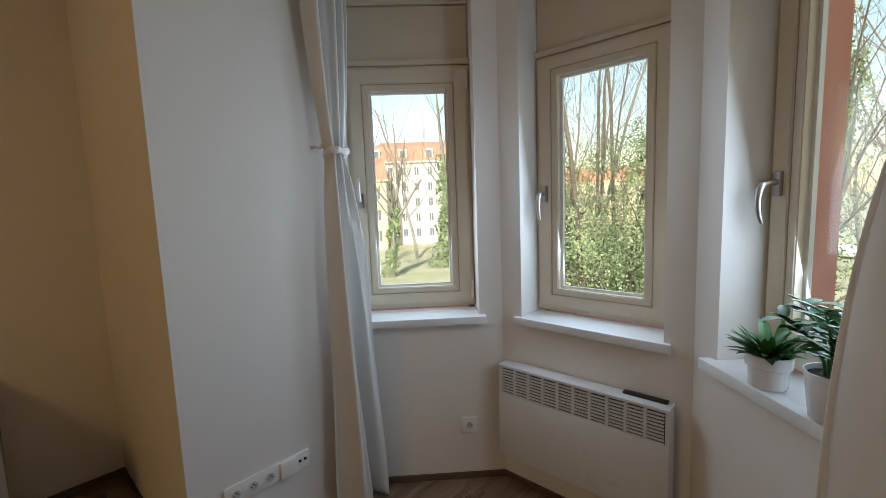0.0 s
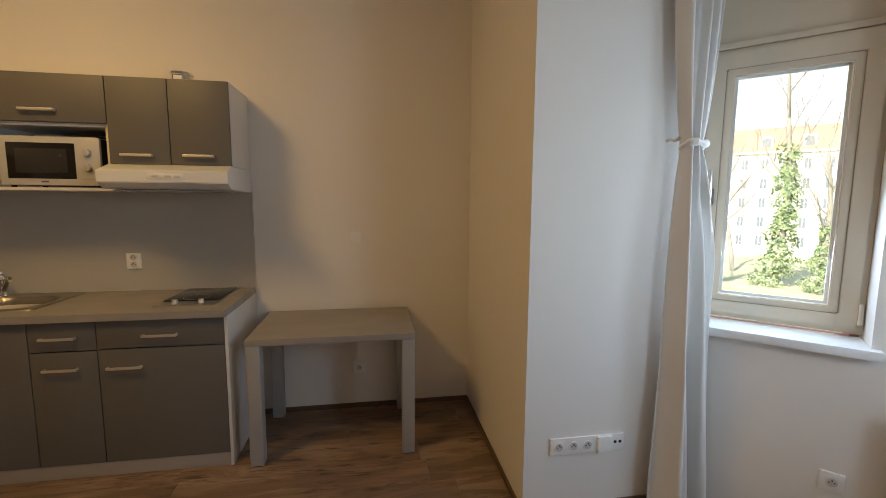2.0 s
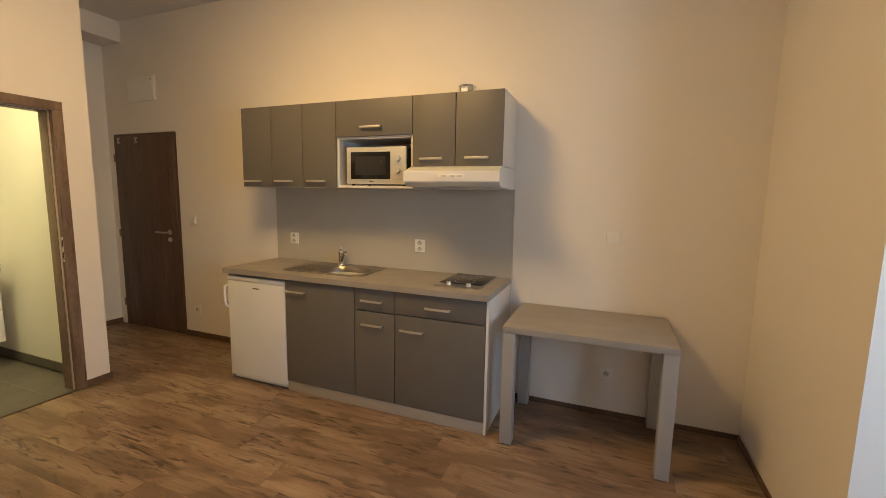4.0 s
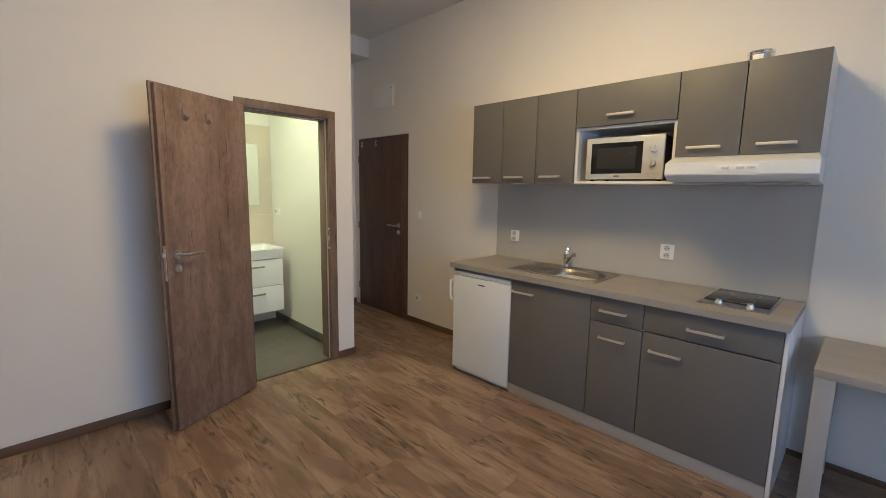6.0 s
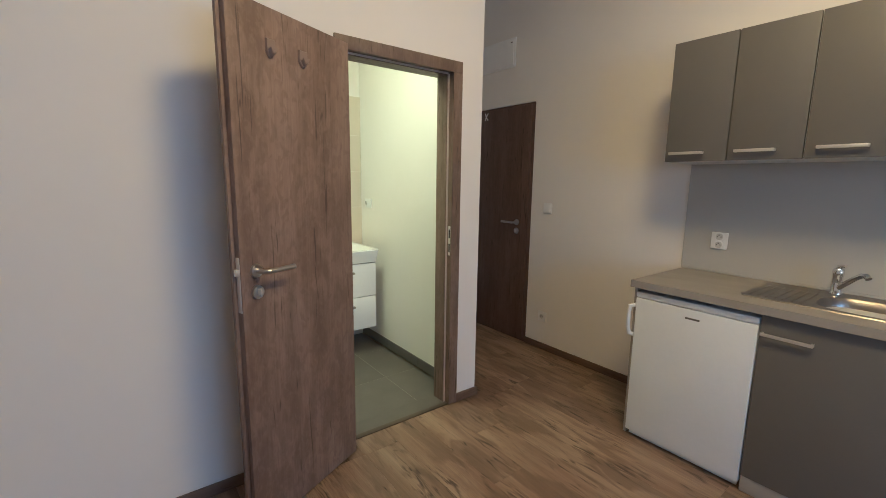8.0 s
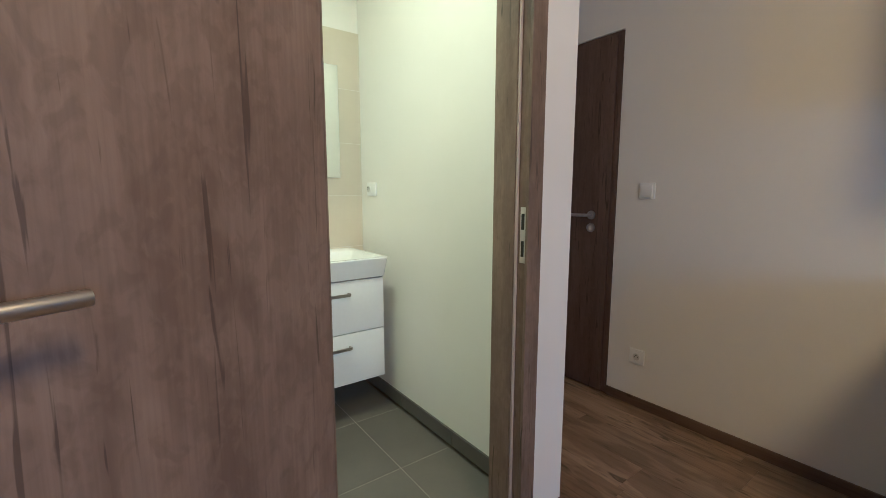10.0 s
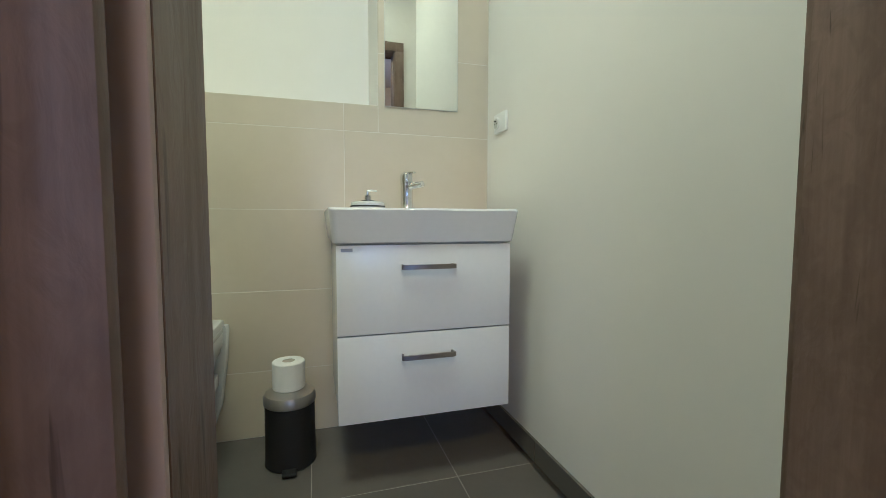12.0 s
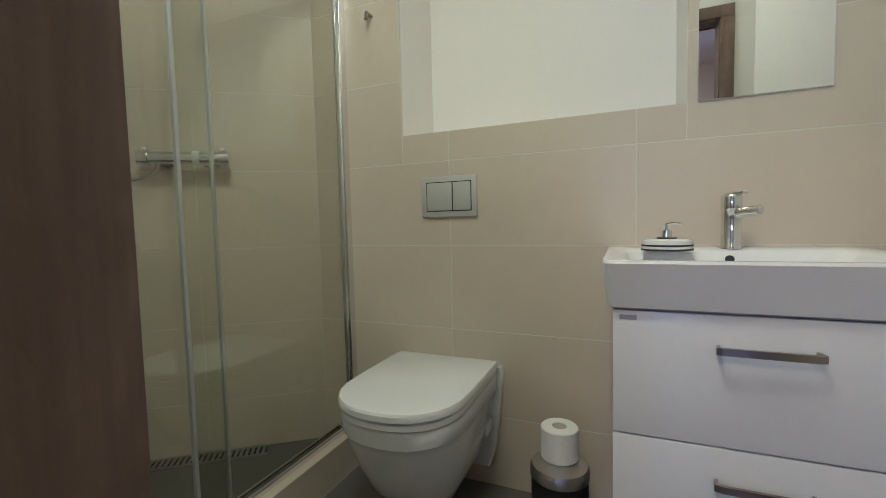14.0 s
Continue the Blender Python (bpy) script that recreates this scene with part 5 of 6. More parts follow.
def toilet():
    """Wall-hung pan: D-shaped rim over a tapering body with a notch at its flank, a lid on a seat."""
    t = thing("toilet", pose(BACK_X + 0.0125, 0.850, 0.007), "white wall-hung ceramic toilet with closed lid", "toilet")

    def dshape(length, half, back, z, k=14, pull=1.0):
        pts = [(back, -half, z)]
        r0 = length - half * 1.08
        for i in range(k + 1):
            a = -math.pi / 2 + math.pi * i / k
            pts.append((r0 + (length - r0) * max(0.0, math.cos(a)) ** 0.8, half * math.copysign(abs(math.sin(a)) ** 0.9, math.sin(a)), z))
        pts.append((back, half, z))
        return pts
    def neck(length, half, slim, z):
        """A ring whose back narrows into a neck before the wall flange."""
        ring = dshape(length, half, 0.115, z)
        return [(0.028, -slim, z), (0.085, -slim, z)] + ring + [(0.085, slim, z), (0.028, slim, z)]
    bm = bmesh.new()
    loft(bm, [neck(*q) for q in ((0.29, 0.070, 0.062, 0.075), (0.35, 0.100, 0.085, 0.09), (0.415, 0.138, 0.115, 0.16), (0.465, 0.162, 0.135, 0.25), (0.490, 0.172, 0.142, 0.31),
                                 (0.497, 0.175, 0.172, 0.332), (0.504, 0.178, 0.176, 0.352), (0.509, 0.181, 0.180, 0.356), (0.515, 0.184, 0.183, 0.398), (0.511, 0.182, 0.181, 0.404))])
    part("pan", bm, CERAMIC, t)
    bm = bmesh.new()
    side = [(-0.196, 0.428), (0.196, 0.428), (0.199, 0.415), (0.192, 0.30), (0.172, 0.14), (0.150, 0.075), (-0.150, 0.075), (-0.172, 0.14), (-0.192, 0.30), (-0.199, 0.415)]
    loft(bm, [[(x, y * f, z) for y, z in side] for x, f in ((0.0, 1.0), (0.024, 1.0), (0.031, 0.972))])
    part("wall_flange", bm, CERAMIC, t)
    for q in (-1, 1):
        ys = sorted((q * 0.120, q * 0.166))
        part("fixing_rib", B((0.026, 0.105, ys[0], ys[1], 0.215, 0.258), bevel=0.008), CERAMIC, t)
    bm = bmesh.new()
    loft(bm, [dshape(0.513, 0.183, 0.045, 0.406), dshape(0.518, 0.186, 0.043, 0.410), dshape(0.518, 0.186, 0.043, 0.424), dshape(0.514, 0.184, 0.045, 0.4265)])
    part("seat", bm, CERAMIC, t)
    bm = bmesh.new()
    loft(bm, [dshape(0.515, 0.185, 0.040, 0.4285), dshape(0.521, 0.188, 0.038, 0.432), dshape(0.521, 0.188, 0.038, 0.447), dshape(0.516, 0.186, 0.040, 0.453), dshape(0.495, 0.175, 0.046, 0.456)])
    part("lid", bm, CERAMIC, t)
    bm = bmesh.new()
    box(bm, 0.026, 0.046, -0.16, 0.16, 0.404, 0.428, bevel=0.004)
    part("hinge_bar", bm, CERAMIC, t)


toilet()


def flush_plate():
    t = thing("flush_plate", Matrix(), "matt silver dual flush plate in the tiles", "flush plate")
    x = BACK_X + 0.0125
    part("plate", B((x, x + 0.010, 0.757, 0.966, 0.950, 1.093), bevel=0.004), SATIN, t)
    part("large_button", B((x + 0.009, x + 0.0135, 0.780, 0.875, 0.973, 1.071), bevel=0.002), SATIN, t)
    part("small_button", B((x + 0.009, x + 0.0135, 0.879, 0.944, 0.973, 1.071), bevel=0.002), SATIN, t)
    # dark sheet under the buttons, coloured for the shade between them
    part("gap", B((x + 0.0088, x + 0.0108, 0.777, 0.947, 0.970, 1.074)), DARK, t)


SATIN = material("satin_silver", (0.60, 0.60, 0.56), 0.42, 0.35, scale=8)
flush_plate()


def bin_and_roll():
    t = thing("pedal_bin", pose(-4.93, 1.26, 0), "small black pedal bin with steel rim", "bin")
    bm = bmesh.new()
    lathe(bm, [(0.080, 0.0), (0.083, 0.004), (0.081, 0.012), (0.079, 0.205), (0.002, 0.205)])
    part("body", bm, BLACKPLASTIC, t)
    bm = bmesh.new()
    lathe(bm, [(0.0795, 0.203), (0.083, 0.206), (0.083, 0.226), (0.077, 0.238), (0.060, 0.242), (0.002, 0.243)])
    part("lid", bm, STEEL, t)
    part("pedal", B((0.07, 0.115, -0.022, 0.022, 0.006, 0.014), bevel=0.004), BLACKPLASTIC, t)
    r = thing("toilet_roll", pose(-4.955, 1.257, 0.2432), "white toilet paper roll standing on the bin", "toilet roll")
    bm = bmesh.new()
    lathe(bm, [(0.020, 0.001), (0.050, 0.0), (0.053, 0.003), (0.053, 0.089), (0.050, 0.092), (0.021, 0.092), (0.020, 0.07)])
    part("paper", bm, PAPER, r)
    bm = bmesh.new()
    lathe(bm, [(0.0203, 0.0905), (0.0185, 0.0905), (0.0185, 0.02), (0.001, 0.02)])
    part("core", bm, CARD, r)


bin_and_roll()


def shower():
    kerb = structure("shower_kerb", B((BACK_X + 0.0125, BATH_IN, 0.393, 0.480, -0.02, 0.137), bevel=0.002), TILE, "beige tiled shower kerb", "kerb")
    tray = poly("shower_floor", ([(BACK_X + 0.012, 0.393), (BACK_X + 0.012, 0.285), (-4.30, -0.83), (BATH_IN, -0.836), (BATH_IN, 0.393)], -0.05, 0.045), mat=FLOORTILE, label="dark grey tiled shower floor", category="floor")
    t = thing("shower_screen", Matrix.Translation((0, 0.018, 0.012)), "sliding glass shower screen in chrome frame", "shower screen")
    gx1 = BATH_IN - 0.002
    gx0 = BACK_X + 0.0125
    part("wall_profile", B((gx0, gx0 + 0.032, 0.395, 0.428, 0.126, 1.95), (gx0 + 0.004, gx0 + 0.045, 0.404, 0.419, 0.126, 1.95), bevel=0.003), CHROME, t)
    part("bottom_track", B((gx0 + 0.045, gx1, 0.392, 0.430, 0.1255, 0.142), (gx0 + 0.045, gx1, 0.405, 0.411, 0.142, 0.158), (gx0 + 0.045, gx1, 0.422, 0.428, 0.142, 0.150), bevel=0.002), CHROME, t)
    part("top_track", B((gx0 + 0.045, gx1, 0.392, 0.430, 1.93, 1.965), bevel=0.003), CHROME, t)
    for a, b, y in ((gx0 + 0.04, -4.43, 0.417), (-4.54, gx1, 0.399)):
        p = part("pane", B((a, b, y - 0.003, y + 0.003, 0.15, 1.932)), SHOWERGLASS, t, "greenish clear safety glass", smooth=False)
        p.visible_shadow = False
    part("seal_strip", B((-4.437, -4.427, 0.411, 0.423, 0.15, 1.932), bevel=0.002), RUBBER, t)
    part("seal_strip", B((-4.545, -4.537, 0.394, 0.404, 0.15, 1.932), bevel=0.002), RUBBER, t)
    for x in (gx0 + 0.12, -4.52):
        bm = bmesh.new()
        cyl(bm, (x, 0.431, 0.165), (x, 0.440, 0.165), 0.010, seg=14)
        part("roller", bm, CHROME, t)
    # thermostatic mixer on the slanting wall
    d = (D1 - D0).normalized()
    ang = math.degrees(math.atan2(d.y, d.x)) + 180
    c = D0 + d * 0.462
    mx = thing("shower_mixer", pose(c.x, c.y, 1.19, 0, 0, ang), "chrome thermostatic shower mixer with hose", "shower mixer")
    bm = bmesh.new()
    cyl(bm, (-0.115, -0.072, 0), (0.115, -0.072, 0), 0.024, seg=24)
    part("body", bm, CHROME, mx)
    for s in (-1, 1):
        bm = bmesh.new()
        cyl(bm, (s * 0.115, -0.072, 0), (s * 0.150, -0.072, 0), 0.029, 0.027, 24)
        box(bm, s * 0.128 - 0.008, s * 0.128 + 0.008, -0.078, -0.066, 0.020, 0.036, bevel=0.003)
        part("knob", bm, CHROME, mx)
        bm = bmesh.new()
        cyl(bm, (s * 0.075, -0.013, -0.004), (s * 0.075, -0.024, -0.004), 0.033, 0.030, 24)
        cyl(bm, (s * 0.075, -0.02, -0.004), (s * 0.075, -0.07, -0.002), 0.014, seg=14)
        part("wall_rosette", bm, CHROME, mx)
    bm = bmesh.new()
    tube(bm, [(-0.09, -0.072, -0.016), (-0.09, -0.072, -0.04), (-0.11, -0.075, -0.065), (-0.17, -0.08, -0.08), (-0.26, -0.08, -0.07), (-0.36, -0.07, 0.02), (-0.40, -0.06, 0.3), (-0.40, -0.05, 0.75)], 0.008, 10)
    part("hose", bm, BRONZE, mx)
    bm = bmesh.new()
    cyl(bm, (0.028, -0.072, 0), (0.052, -0.072, 0), 0.025, 0.025, 20)
    part("collar", bm, WHITEMETAL, mx, "white collar of the mixer")
    # linear drain along the slanting wall
    c = D0 + d * 0.60
    dr = thing("shower_drain", pose(c.x, c.y, 0.0452, 0, 0, ang), "steel slotted linear drain along the shower wall", "drain")
    # flat dark sheet whose colour gives the shade under the bars
    part("channel", B((-0.36, 0.36, -0.085, -0.025, 0.0, 0.002)), DARK, dr)
    part("rim", B((-0.37, 0.37, -0.092, -0.084, 0.0, 0.005), (-0.37, 0.37, -0.026, -0.018, 0.0, 0.005)), STEEL, dr)
    for i in range(36):
        x = -0.355 + i * 0.02
        part("bar", B((x, x + 0.011, -0.084, -0.026, 0.002, 0.005)), STEEL, dr, smooth=False)


shower()
bm = bmesh.new()
tube(bm, [(BACK_X + 0.013, 0.565, 1.70), (BACK_X + 0.045, 0.565, 1.70), (BACK_X + 0.05, 0.565, 1.675)], 0.007, 10)
hk = thing("towel_hook", Matrix(), "small dark metal hook on the tiles", "hook")
part("hook", bm, BRONZE, hk)


def round_lamp(x, y, z, r, label):
    t = thing("ceiling_lamp", pose(x, y, z), label, "ceiling lamp")
    bm = bmesh.new()
    lathe(bm, [(r, 0.0), (r, -0.02), (r * 0.96, -0.022), (r * 0.96, -0.001)])
    part("base", bm, PLASTIC, t)


round_lamp(-1.8, 1.35, CEIL_Z - 0.0005, 0.2, "round white flush ceiling lamp base")
round_lamp(-4.06, 1.12, 2.6195, 0.15, "round white flush bathroom lamp base")

# ---- outside ----
GROUND = -6.5
BARK = material("bark", (0.17, 0.135, 0.10), 0.9, colour2=(0.10, 0.08, 0.06), scale=3, stretch=(3, 3, 0.6), fine=20, bump=0.6, bump_scale=20)
PALEBARK = material("pale_bark", (0.34, 0.30, 0.25), 0.9, colour2=(0.20, 0.17, 0.13), scale=2, stretch=(3, 3, 0.6), fine=15, bump=0.6, bump_scale=15)
GRASS = material("spring_grass", (0.46, 0.41, 0.27), 0.95, colour2=(0.27, 0.265, 0.14), scale=0.35, fine=4, bump=0.8, bump_scale=6)
RENDERED = material("cream_facade", (0.70, 0.66, 0.58), 0.9, colour2=(0.62, 0.58, 0.50), scale=0.4, fine=3)
YELLOWWALL = material("ochre_facade", (0.68, 0.58, 0.36), 0.9, colour2=(0.62, 0.52, 0.32), scale=0.4, fine=3)
ROOFTILE = material("red_roof", (0.56, 0.25, 0.15), 0.85, colour2=(0.45, 0.19, 0.11), scale=1.2, fine=6)
FARPANE = material("far_window", (0.16, 0.17, 0.19), 0.2, scale=0.5)
CARWHITE = material("car_white", (0.75, 0.75, 0.75), 0.25, coat=0.5)


def leaf_material(name, a, b):
    m = bpy.data.materials.new(name)
    m.use_nodes = True
    n, l = m.node_tree.nodes, m.node_tree.links
    g = n.new("ShaderNodeNewGeometry")
    mx = n.new("ShaderNodeMix")
    mx.data_type = "RGBA"
    mx.inputs[6].default_value, mx.inputs[7].default_value = (*a, 1), (*b, 1)
    clump, tone = n.new("ShaderNodeTexNoise"), n.new("ShaderNodeMath")
    clump.inputs["Scale"].default_value, clump.inputs["Detail"].default_value = 1.1, 4.0
    l.new(g.outputs["Position"], clump.inputs["Vector"])
    spread = n.new("ShaderNodeMapRange")
    spread.inputs["From Min"].default_value, spread.inputs["From Max"].default_value = 0.36, 0.64
    spread.inputs["To Min"].default_value, spread.inputs["To Max"].default_value = -0.45, 0.45
    l.new(clump.outputs["Fac"], spread.inputs["Value"])
    tone.operation, tone.use_clamp = "ADD", True
    l.new(g.outputs["Random Per Island"], tone.inputs[0])
    l.new(spread.outputs[0], tone.inputs[1])
    l.new(tone.outputs[0], mx.inputs[0])
    bs = n["Principled BSDF"]
    bs.inputs["Roughness"].default_value = 0.5
    l.new(mx.outputs[2], bs.inputs["Base Color"])
    return m


IVY = leaf_material("ivy_leaf", (0.34, 0.385, 0.185), (0.105, 0.15, 0.065))

grd = structure("ground", B((-400, 900, -400, 900, GROUND - 0.2, GROUND)), GRASS, "dry spring lawn with patches of green", "ground")


def at_heading(deg, dist, z=GROUND):
    return Vector((0.2 + dist * math.sin(radians(deg)), 0.2 + dist * math.cos(radians(deg)), z))


def mesh_part(name, verts, faces, mat, parent, label=""):
    me = bpy.data.meshes.new(name)
    me.from_pydata([tuple(v) for v in verts], [], faces)
    me.materials.append(mat)
    me.shade_smooth()
    ob = new(name, me)
    ob.parent = parent
    if label:
        tagged(ob, label)
    return ob


def limb(verts, faces, pts, radii, seg):
    base = len(verts)
    for i, p in enumerate(pts):
        d = (pts[min(i + 1, len(pts) - 1)] - pts[max(i - 1, 0)]).normalized()
        q = d.to_track_quat("Z", "Y")
        for j in range(seg):
            a = 2 * math.pi * j / seg
            verts.append(p + q @ Vector((math.cos(a) * radii[i], math.sin(a) * radii[i], 0)))
    for i in range(len(pts) - 1):
        for j in range(seg):
            k = base + i * seg
            faces.append((k + j, k + (j + 1) % seg, k + seg + (j + 1) % seg, k + seg + j))


def grow(rng, verts, faces, p, d, length, r, depth, most, store):
    """A limb that wanders and forks."""
    n = 5 if depth < 2 else 3
    pts, radii = [p.copy()], [r]
    for i in range(n):
        d = (d + Vector((rng.uniform(-1, 1), rng.uniform(-1, 1), rng.uniform(-0.5, 0.9))) * (0.12 + 0.06 * depth)).normalized()
        pts.append(pts[-1] + d * length / n)
        radii.append(r * (1 - 0.55 * (i + 1) / n))
    limb(verts, faces, pts, radii, 8 if depth == 0 else (5 if depth < 3 else 3))
    store.append((pts, radii, depth))
    if depth >= most:
        return
    kids = 5 if depth == 0 else (4 if depth == 1 else 3)
    for k in range(kids):
        i = rng.randint(2 if depth == 0 else 1, n)
        a = rng.uniform(0, 2 * math.pi)
        side = Vector((math.cos(a), math.sin(a), rng.uniform(0.45, 1.5))).normalized()
        nd = (d * 0.55 + side).normalized()
        grow(rng, verts, faces, pts[i], nd, length * rng.uniform(0.5, 0.72), radii[i] * rng.uniform(0.42, 0.66), depth + 1, most, store)


def ivy(rng, parent, column, count, size):
    """Leaves about a wandering column: rows of (centre, radius)."""
    verts, faces = [], []
    for _ in range(count):
        f = rng.random() * (len(column) - 1)
        i = int(f)
        c = column[i][0].lerp(column[i + 1][0], f - i)
        rad = column[i][1] + (column[i + 1][1] - column[i][1]) * (f - i)
        a = rng.uniform(0, 2 * math.pi)
        bump = 1 + 0.75 * noise.noise(Vector((math.cos(a) * 1.6, math.sin(a) * 1.6, c.z * 0.8 + c.x * 3)))
        rr = rad * bump * (0.35 + 0.75 * rng.random() ** 0.6)
        p = c + Vector((math.cos(a) * rr, math.sin(a) * rr, rng.uniform(-0.2, 0.2)))
        if noise.noise(p * 0.9 + column[0][0]) < -0.08 and rng.random() < 0.85:
            continue
        s = size * rng.uniform(0.55, 1.3)
        out = Vector((math.cos(a) + rng.uniform(-0.9, 0.9), math.sin(a) + rng.uniform(-0.9, 0.9), rng.uniform(-0.5, 1.0))).normalized()
        t1 = out.cross(Vector((rng.uniform(-1, 1), rng.uniform(-1, 1), 1))).normalized()
        t2 = out.cross(t1)
        k = len(verts)
        verts += [p - t1 * s * 0.5, p + t2 * s * 0.38 + out * s * 0.12, p + t1 * s * 0.5, p - t2 * s * 0.38 + out * s * 0.12]
        faces.append((k, k + 1, k + 2, k + 3))
    ob = mesh_part("ivy", verts, faces, IVY, parent, "evergreen ivy leaves climbing the trunk")
    tagged(ob, kind="stuff")


def tree(pos, height, r, seed, label, ivy_h=0.0, ivy_r=0.0, leaves=0, size=0.13, most=5, pale=False, bough=1.0, stem=0.62):
    rng = random.Random(seed)
    t = thing("tree", Matrix.Translation(pos), label, "tree", "trees of the park")
    verts, faces, store = [], [], []
    grow(rng, verts, faces, Vector((0, 0, -0.1)), Vector((rng.uniform(-0.06, 0.06), rng.uniform(-0.06, 0.06), 1)), height * stem, r, 0, 0, store)
    bark = PALEBARK if pale else BARK
    mesh_part("trunk", verts, faces, bark, t)
    verts, faces = [], []
    trunk_pts, trunk_r, _ = store[0]
    for k in range(9):
        f = rng.uniform(0.35, 1.0) * 5
        i = min(4, int(f))
        p = trunk_pts[i].lerp(trunk_pts[i + 1], f - i)
        a = rng.uniform(0, 2 * math.pi)
        d = Vector((math.cos(a), math.sin(a), rng.uniform(0.9, 2.2))).normalized()
        grow(rng, verts, faces, p, d, height * rng.uniform(0.2, 0.36), trunk_r[i] * rng.uniform(0.22, 0.42) * bough, 1, most, store)
    mesh_part("branches", verts, faces, bark, t, "bare winter branches")
    if ivy_h:
        col = []
        for i in range(9):
            z = ivy_h * i / 8
            f = min(4.999, max(0.0, z / (height * stem) * 5))
            c = trunk_pts[int(f)].lerp(trunk_pts[int(f) + 1], f - int(f)).copy()
            c.z = z
            col.append((c, ivy_r * (1.0 - (0.3 if leaves > 9500 else 0.55) * (i / 8) ** 1.6) * rng.uniform(0.55, 1.3)))
        ivy(rng, t, col, leaves, size)
        if size < 0.11:
            verts, faces = [], []
            for _ in range(70):
                i = rng.randint(2, 8)
                a = rng.uniform(0, 2 * math.pi)
                rr = col[i][1] * rng.uniform(0.6, 1.15)
                p = col[i][0] + Vector((math.cos(a) * rr, math.sin(a) * rr, rng.uniform(-0.4, 0.4)))
                pts = [p]
                d = Vector((rng.uniform(-0.6, 0.6), rng.uniform(-0.6, 0.6), rng.uniform(-0.8, 1.2)))
                for _k in range(4):
                    d += Vector((rng.uniform(-0.4, 0.4), rng.uniform(-0.4, 0.4), rng.uniform(-0.3, 0.3)))
                    pts.append(pts[-1] + d.normalized() * rng.uniform(0.2, 0.4))
                limb(verts, faces, pts, [0.014, 0.012, 0.010, 0.008, 0.004], 3)
            mesh_part("twigs", verts, faces, PALEBARK, t, "pale dry twigs standing out of the ivy")


IVYTREE = "bare tree with its trunk wrapped in green ivy"
BARETREE = "tall bare winter tree with thin branches"
# far trees on the lawn
tree(at_heading(40.4, 46), 19, 0.30, 11, IVYTREE, 7.6, 0.8, 4200, 0.21, 5, True, 1.8)
tree(at_heading(47.4, 52), 27, 0.34, 15, IVYTREE, 13.5, 1.6, 9400, 0.24, 5, True, 1.3, stem=0.75)
tree(at_heading(37.8, 52), 20, 0.28, 13, BARETREE, pale=True, bough=1.1)
tree(at_heading(44.0, 60), 18, 0.26, 14, BARETREE, pale=True, bough=1.1)
tree(at_heading(51.5, 50), 20, 0.28, 16, IVYTREE, 6.0, 1.0, 3600, 0.21, 5, True, 1.3)
# near trees, thick with ivy
for hd, dist, high, r, seed, ivy_h, ivy_r, count in (
        (60.6, 17, 15, 0.17, 20, 8.0, 1.3, 10500), (62.6, 16, 16, 0.18, 24, 8.6, 1.5, 13000), (64.4, 14.5, 17, 0.2, 21, 11.2, 0.55, 6500),
        (66.4, 15.5, 15, 0.17, 41, 9.2, 1.4, 14000), (68.4, 15, 15, 0.18, 22, 7.6, 1.5, 13000), (70.4, 16, 16, 0.17, 42, 9.9, 1.3, 13000),
        (72.4, 15, 18, 0.2, 23, 12.6, 0.6, 7500), (74.6, 16.5, 15, 0.18, 25, 9.0, 1.6, 13000), (77.2, 17, 15, 0.18, 43, 8.4, 1.4, 10000)):
    tree(at_heading(hd, dist), high, r * 0.7, seed, IVYTREE, ivy_h, ivy_r, int(count * 1.25), 0.080, bough=0.42, stem=0.8)
for hd, seed, top in ((63.4, 51, 8.4), (67.4, 52, 10.6), (69.6, 53, 8.0), (73.0, 54, 11.0)):
    tree(at_heading(hd, 20.5), 21, 0.11, seed, IVYTREE, top, 1.5, 12000, 0.10, bough=0.5, stem=0.8)
tree(at_heading(70.0, 24), 25, 0.13, 26, BARETREE, bough=0.5, stem=0.85)
tree(at_heading(66.6, 24), 25, 0.11, 27, BARETREE, pale=True, bough=0.5, stem=0.85)
tree(at_heading(58.0, 26), 19, 0.22, 28, IVYTREE, 8.0, 1.3, 6400, 0.13, bough=0.5)
tree(at_heading(84.5, 20), 18, 0.24, 29, IVYTREE, 11.0, 0.8, 7000, 0.105, bough=0.6)
tree(at_heading(90.0, 17), 18, 0.24, 30, IVYTREE, 13.0, 0.7, 8500, 0.10, bough=0.8)
tree(at_heading(94.5, 24), 19, 0.24, 31, BARETREE, pale=True, bough=1.1)
tree(at_heading(80.0, 34), 19, 0.26, 32, BARETREE, pale=True, bough=1.1)
tree(at_heading(98.0, 30), 18, 0.24, 33, IVYTREE, 9.0, 0.9, 5000, 0.13, bough=0.6)


for k in range(9):
    tree(at_heading(61.0 + k * 2.1 + (k % 3) * 0.4, 26 + (k * 7) % 17), 24 + k % 4, 0.085 + 0.025 * (k % 3), 60 + k, BARETREE, bough=0.6, pale=k % 3 != 0, stem=0.85)
for k, hd in enumerate((84.0, 88.5, 93.0, 97.0)):
    tree(at_heading(hd, 34 + 5 * k), 17, 0.2, 80 + k, BARETREE, bough=0.8, pale=k % 2 == 1)


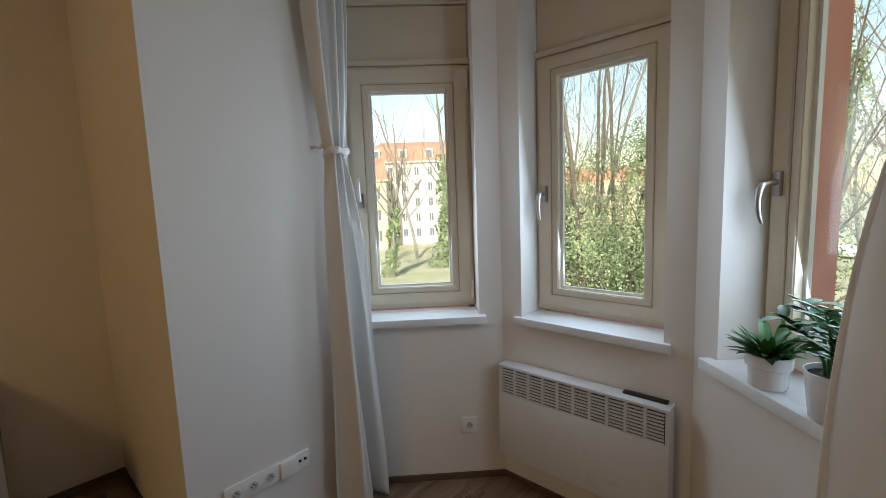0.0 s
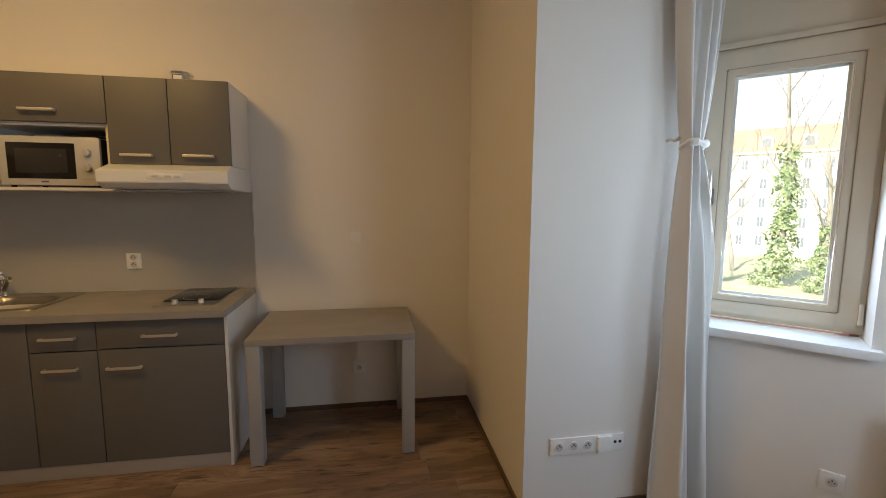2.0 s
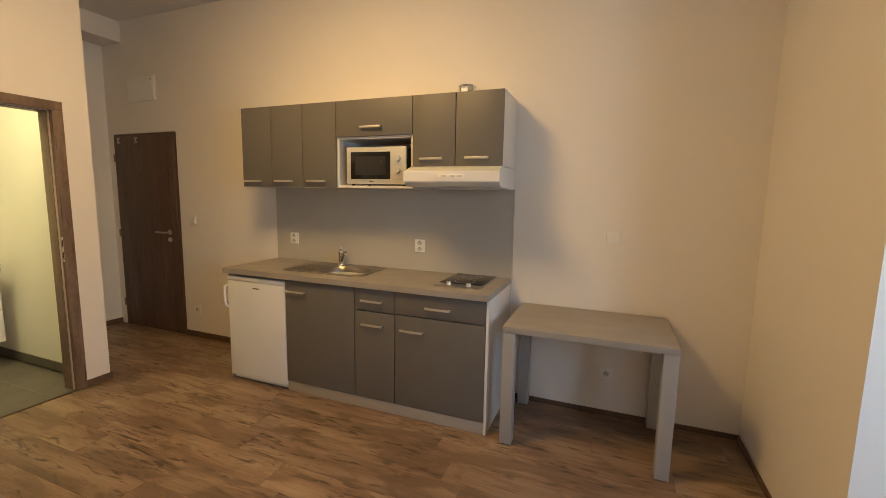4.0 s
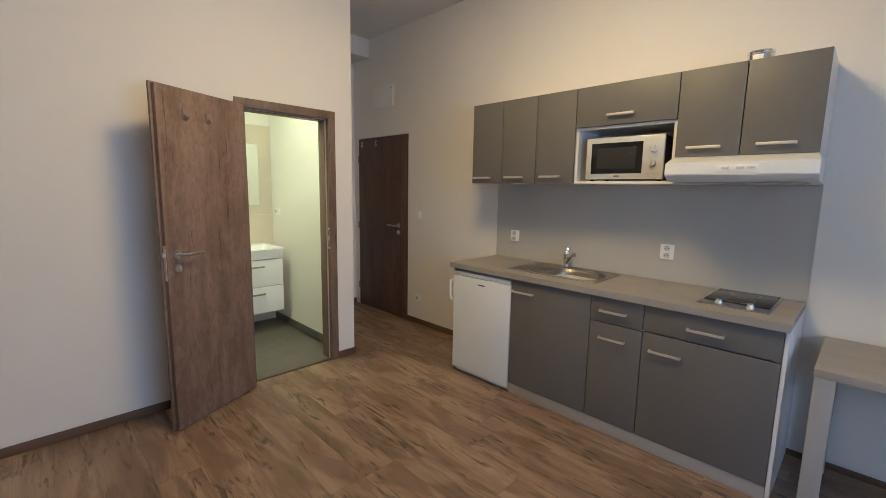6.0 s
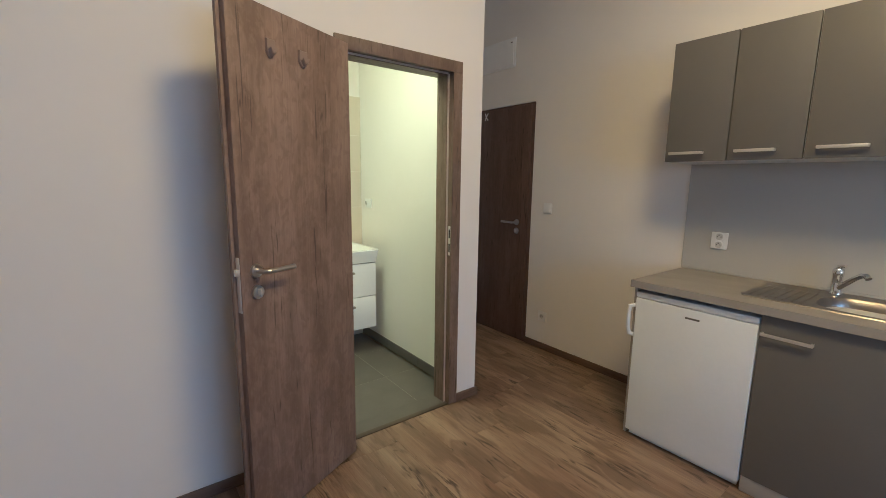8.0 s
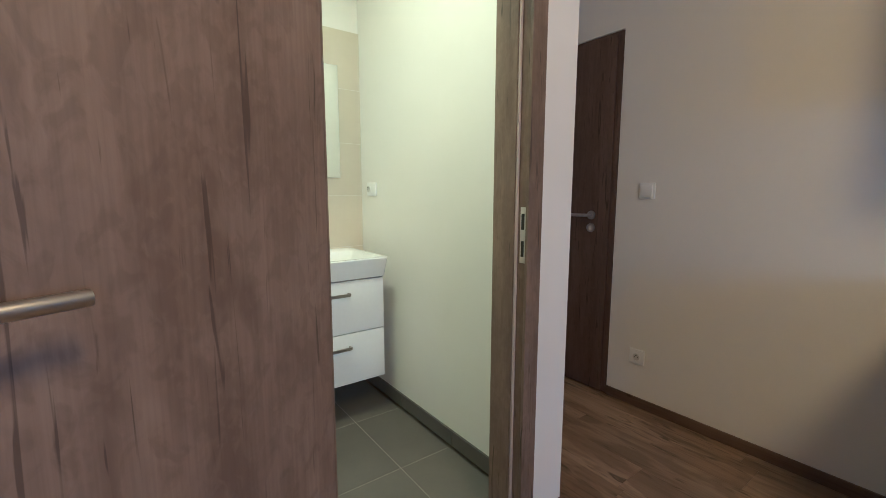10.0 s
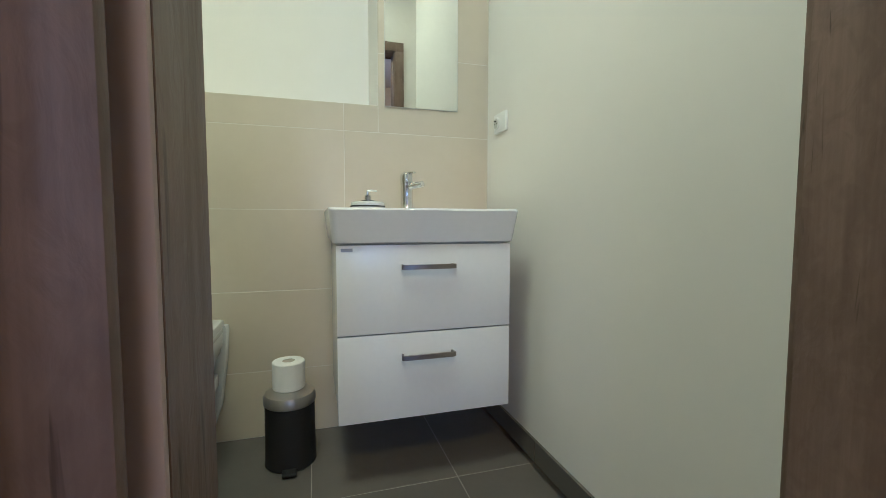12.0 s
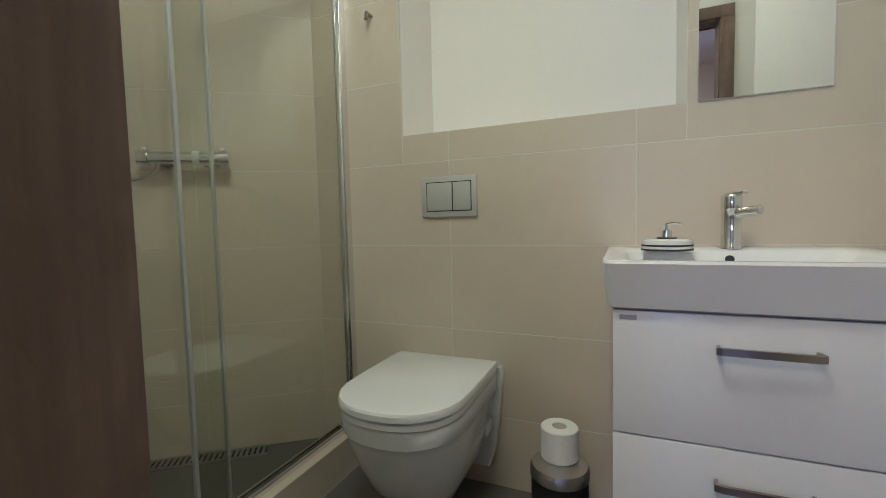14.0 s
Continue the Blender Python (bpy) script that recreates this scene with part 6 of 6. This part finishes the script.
def apartment_house(pos, heading, width, depth, storeys, wall_mat, label, dormers=True, high=3.6, wide=0.62):
    """A rendered block with string courses, window columns, cornice and a tiled mansard roof."""
    t = thing("apartment_house", pose(*pos, 0, 0, -heading), label, "building")
    hgt = storeys * high + 0.9
    part("wall", B((-width / 2, width / 2, -depth / 2, depth / 2, 0, hgt)), wall_mat, t, smooth=False)
    part("cornice", B((-width / 2 - 0.35, width / 2 + 0.35, -depth / 2 - 0.35, depth / 2 + 0.35, hgt, hgt + 0.35), bevel=0.05), wall_mat, t)
    for s in range(1, storeys):
        part("string_course", B((-width / 2 - 0.08, width / 2 + 0.08, -depth / 2 - 0.08, depth / 2 + 0.08, s * high + 0.45, s * high + 0.65)), wall_mat, t)
    bm = bmesh.new()
    a = [(-width / 2 - 0.3, -depth / 2 - 0.3), (width / 2 + 0.3, -depth / 2 - 0.3), (width / 2 + 0.3, depth / 2 + 0.3), (-width / 2 - 0.3, depth / 2 + 0.3)]
    loft(bm, [[(x, y, hgt + 0.36) for x, y in a], [(x * 0.93, y * 0.72, hgt + 3.3) for x, y in a], [(x * 0.86, y * 0.1, hgt + 4.6) for x, y in a]])
    roof = part("roof", bm, ROOFTILE, t, "red tiled mansard roof", smooth=False)
    cols = int(width // (wide * 4.7))
    for c in range(cols):
        x = -width / 2 + width * (c + 0.5) / cols
        for s in range(storeys):
            z = s * high + 1.5
            w = part("window", B((x - wide, x + wide, -depth / 2 - 0.06, -depth / 2 + 0.02, z - 0.1, z + high * 0.55), bevel=0.02), wall_mat, t)
            part("pane", B((x - wide + 0.12, x - 0.04, -depth / 2 - 0.075, -depth / 2 - 0.05, z, z + high * 0.51), (x + 0.04, x + wide - 0.12, -depth / 2 - 0.075, -depth / 2 - 0.05, z, z + high * 0.51)), FARPANE, w, smooth=False)
            if s in (1, 2):
                part("hood_mould", B((x - 0.8, x + 0.8, -depth / 2 - 0.22, -depth / 2 - 0.02, z + high * 0.59, z + high * 0.64), bevel=0.03), wall_mat, t)
        if dormers and c % 2 == 0:
            d = part("dormer", B((x - 0.8, x + 0.8, -depth / 2 + 0.1, -depth / 2 + 2.2, hgt + 0.7, hgt + 2.6), bevel=0.03), wall_mat, roof)
            part("dormer_pane", B((x - 0.5, x + 0.5, -depth / 2 + 0.05, -depth / 2 + 0.12, hgt + 1.0, hgt + 2.3)), FARPANE, roof, smooth=False)


apartment_house(at_heading(48.5, 88), 45, 30, 13, 5, RENDERED, "cream five-storey apartment house with red mansard roof", high=2.9, wide=0.5)
apartment_house(at_heading(35.6, 80), 40, 13, 12, 3, YELLOWWALL, "ochre apartment house with red tiled roof", False)
apartment_house(at_heading(69.0, 135), 70, 30, 13, 3, YELLOWWALL, "distant ochre house with red tiled roof behind trees", False)


def car():
    t = thing("car", pose(*at_heading(91.4, 66), 0, 0, 10), "white parked hatchback beyond the lawn", "car")
    bm = bmesh.new()
    prof = [(-2.1, 0.3), (-2.15, 0.75), (-1.2, 0.95), (-0.55, 1.42), (1.1, 1.45), (1.9, 1.0), (2.1, 0.9), (2.1, 0.3)]
    loft(bm, [[(x, -0.85, z) for x, z in prof], [(x, 0.85, z) for x, z in prof]])
    bmesh.ops.bevel(bm, geom=bm.edges[:], offset=0.07, segments=2, affect="EDGES")
    part("body", bm, CARWHITE, t)
    for s in (-1, 1):
        part("side_window", B((-0.6, 1.2, s * 0.85 - 0.02, s * 0.85 + 0.02, 1.0, 1.33), bevel=0.01), FARPANE, t)
    for x in (-1.35, 1.35):
        for s in (-1, 1):
            bm = bmesh.new()
            cyl(bm, (x, s * 0.72, 0.31), (x, s * 0.9, 0.31), 0.31, seg=20)
            w = part("wheel", bm, BLACKPLASTIC, t)
            bm = bmesh.new()
            cyl(bm, (x, s * 0.895, 0.31), (x, s * 0.91, 0.31), 0.19, seg=16)
            part("rim", bm, STEEL, w)


car()

# ---- pieces of floors and walls ----
tiling()
planks()
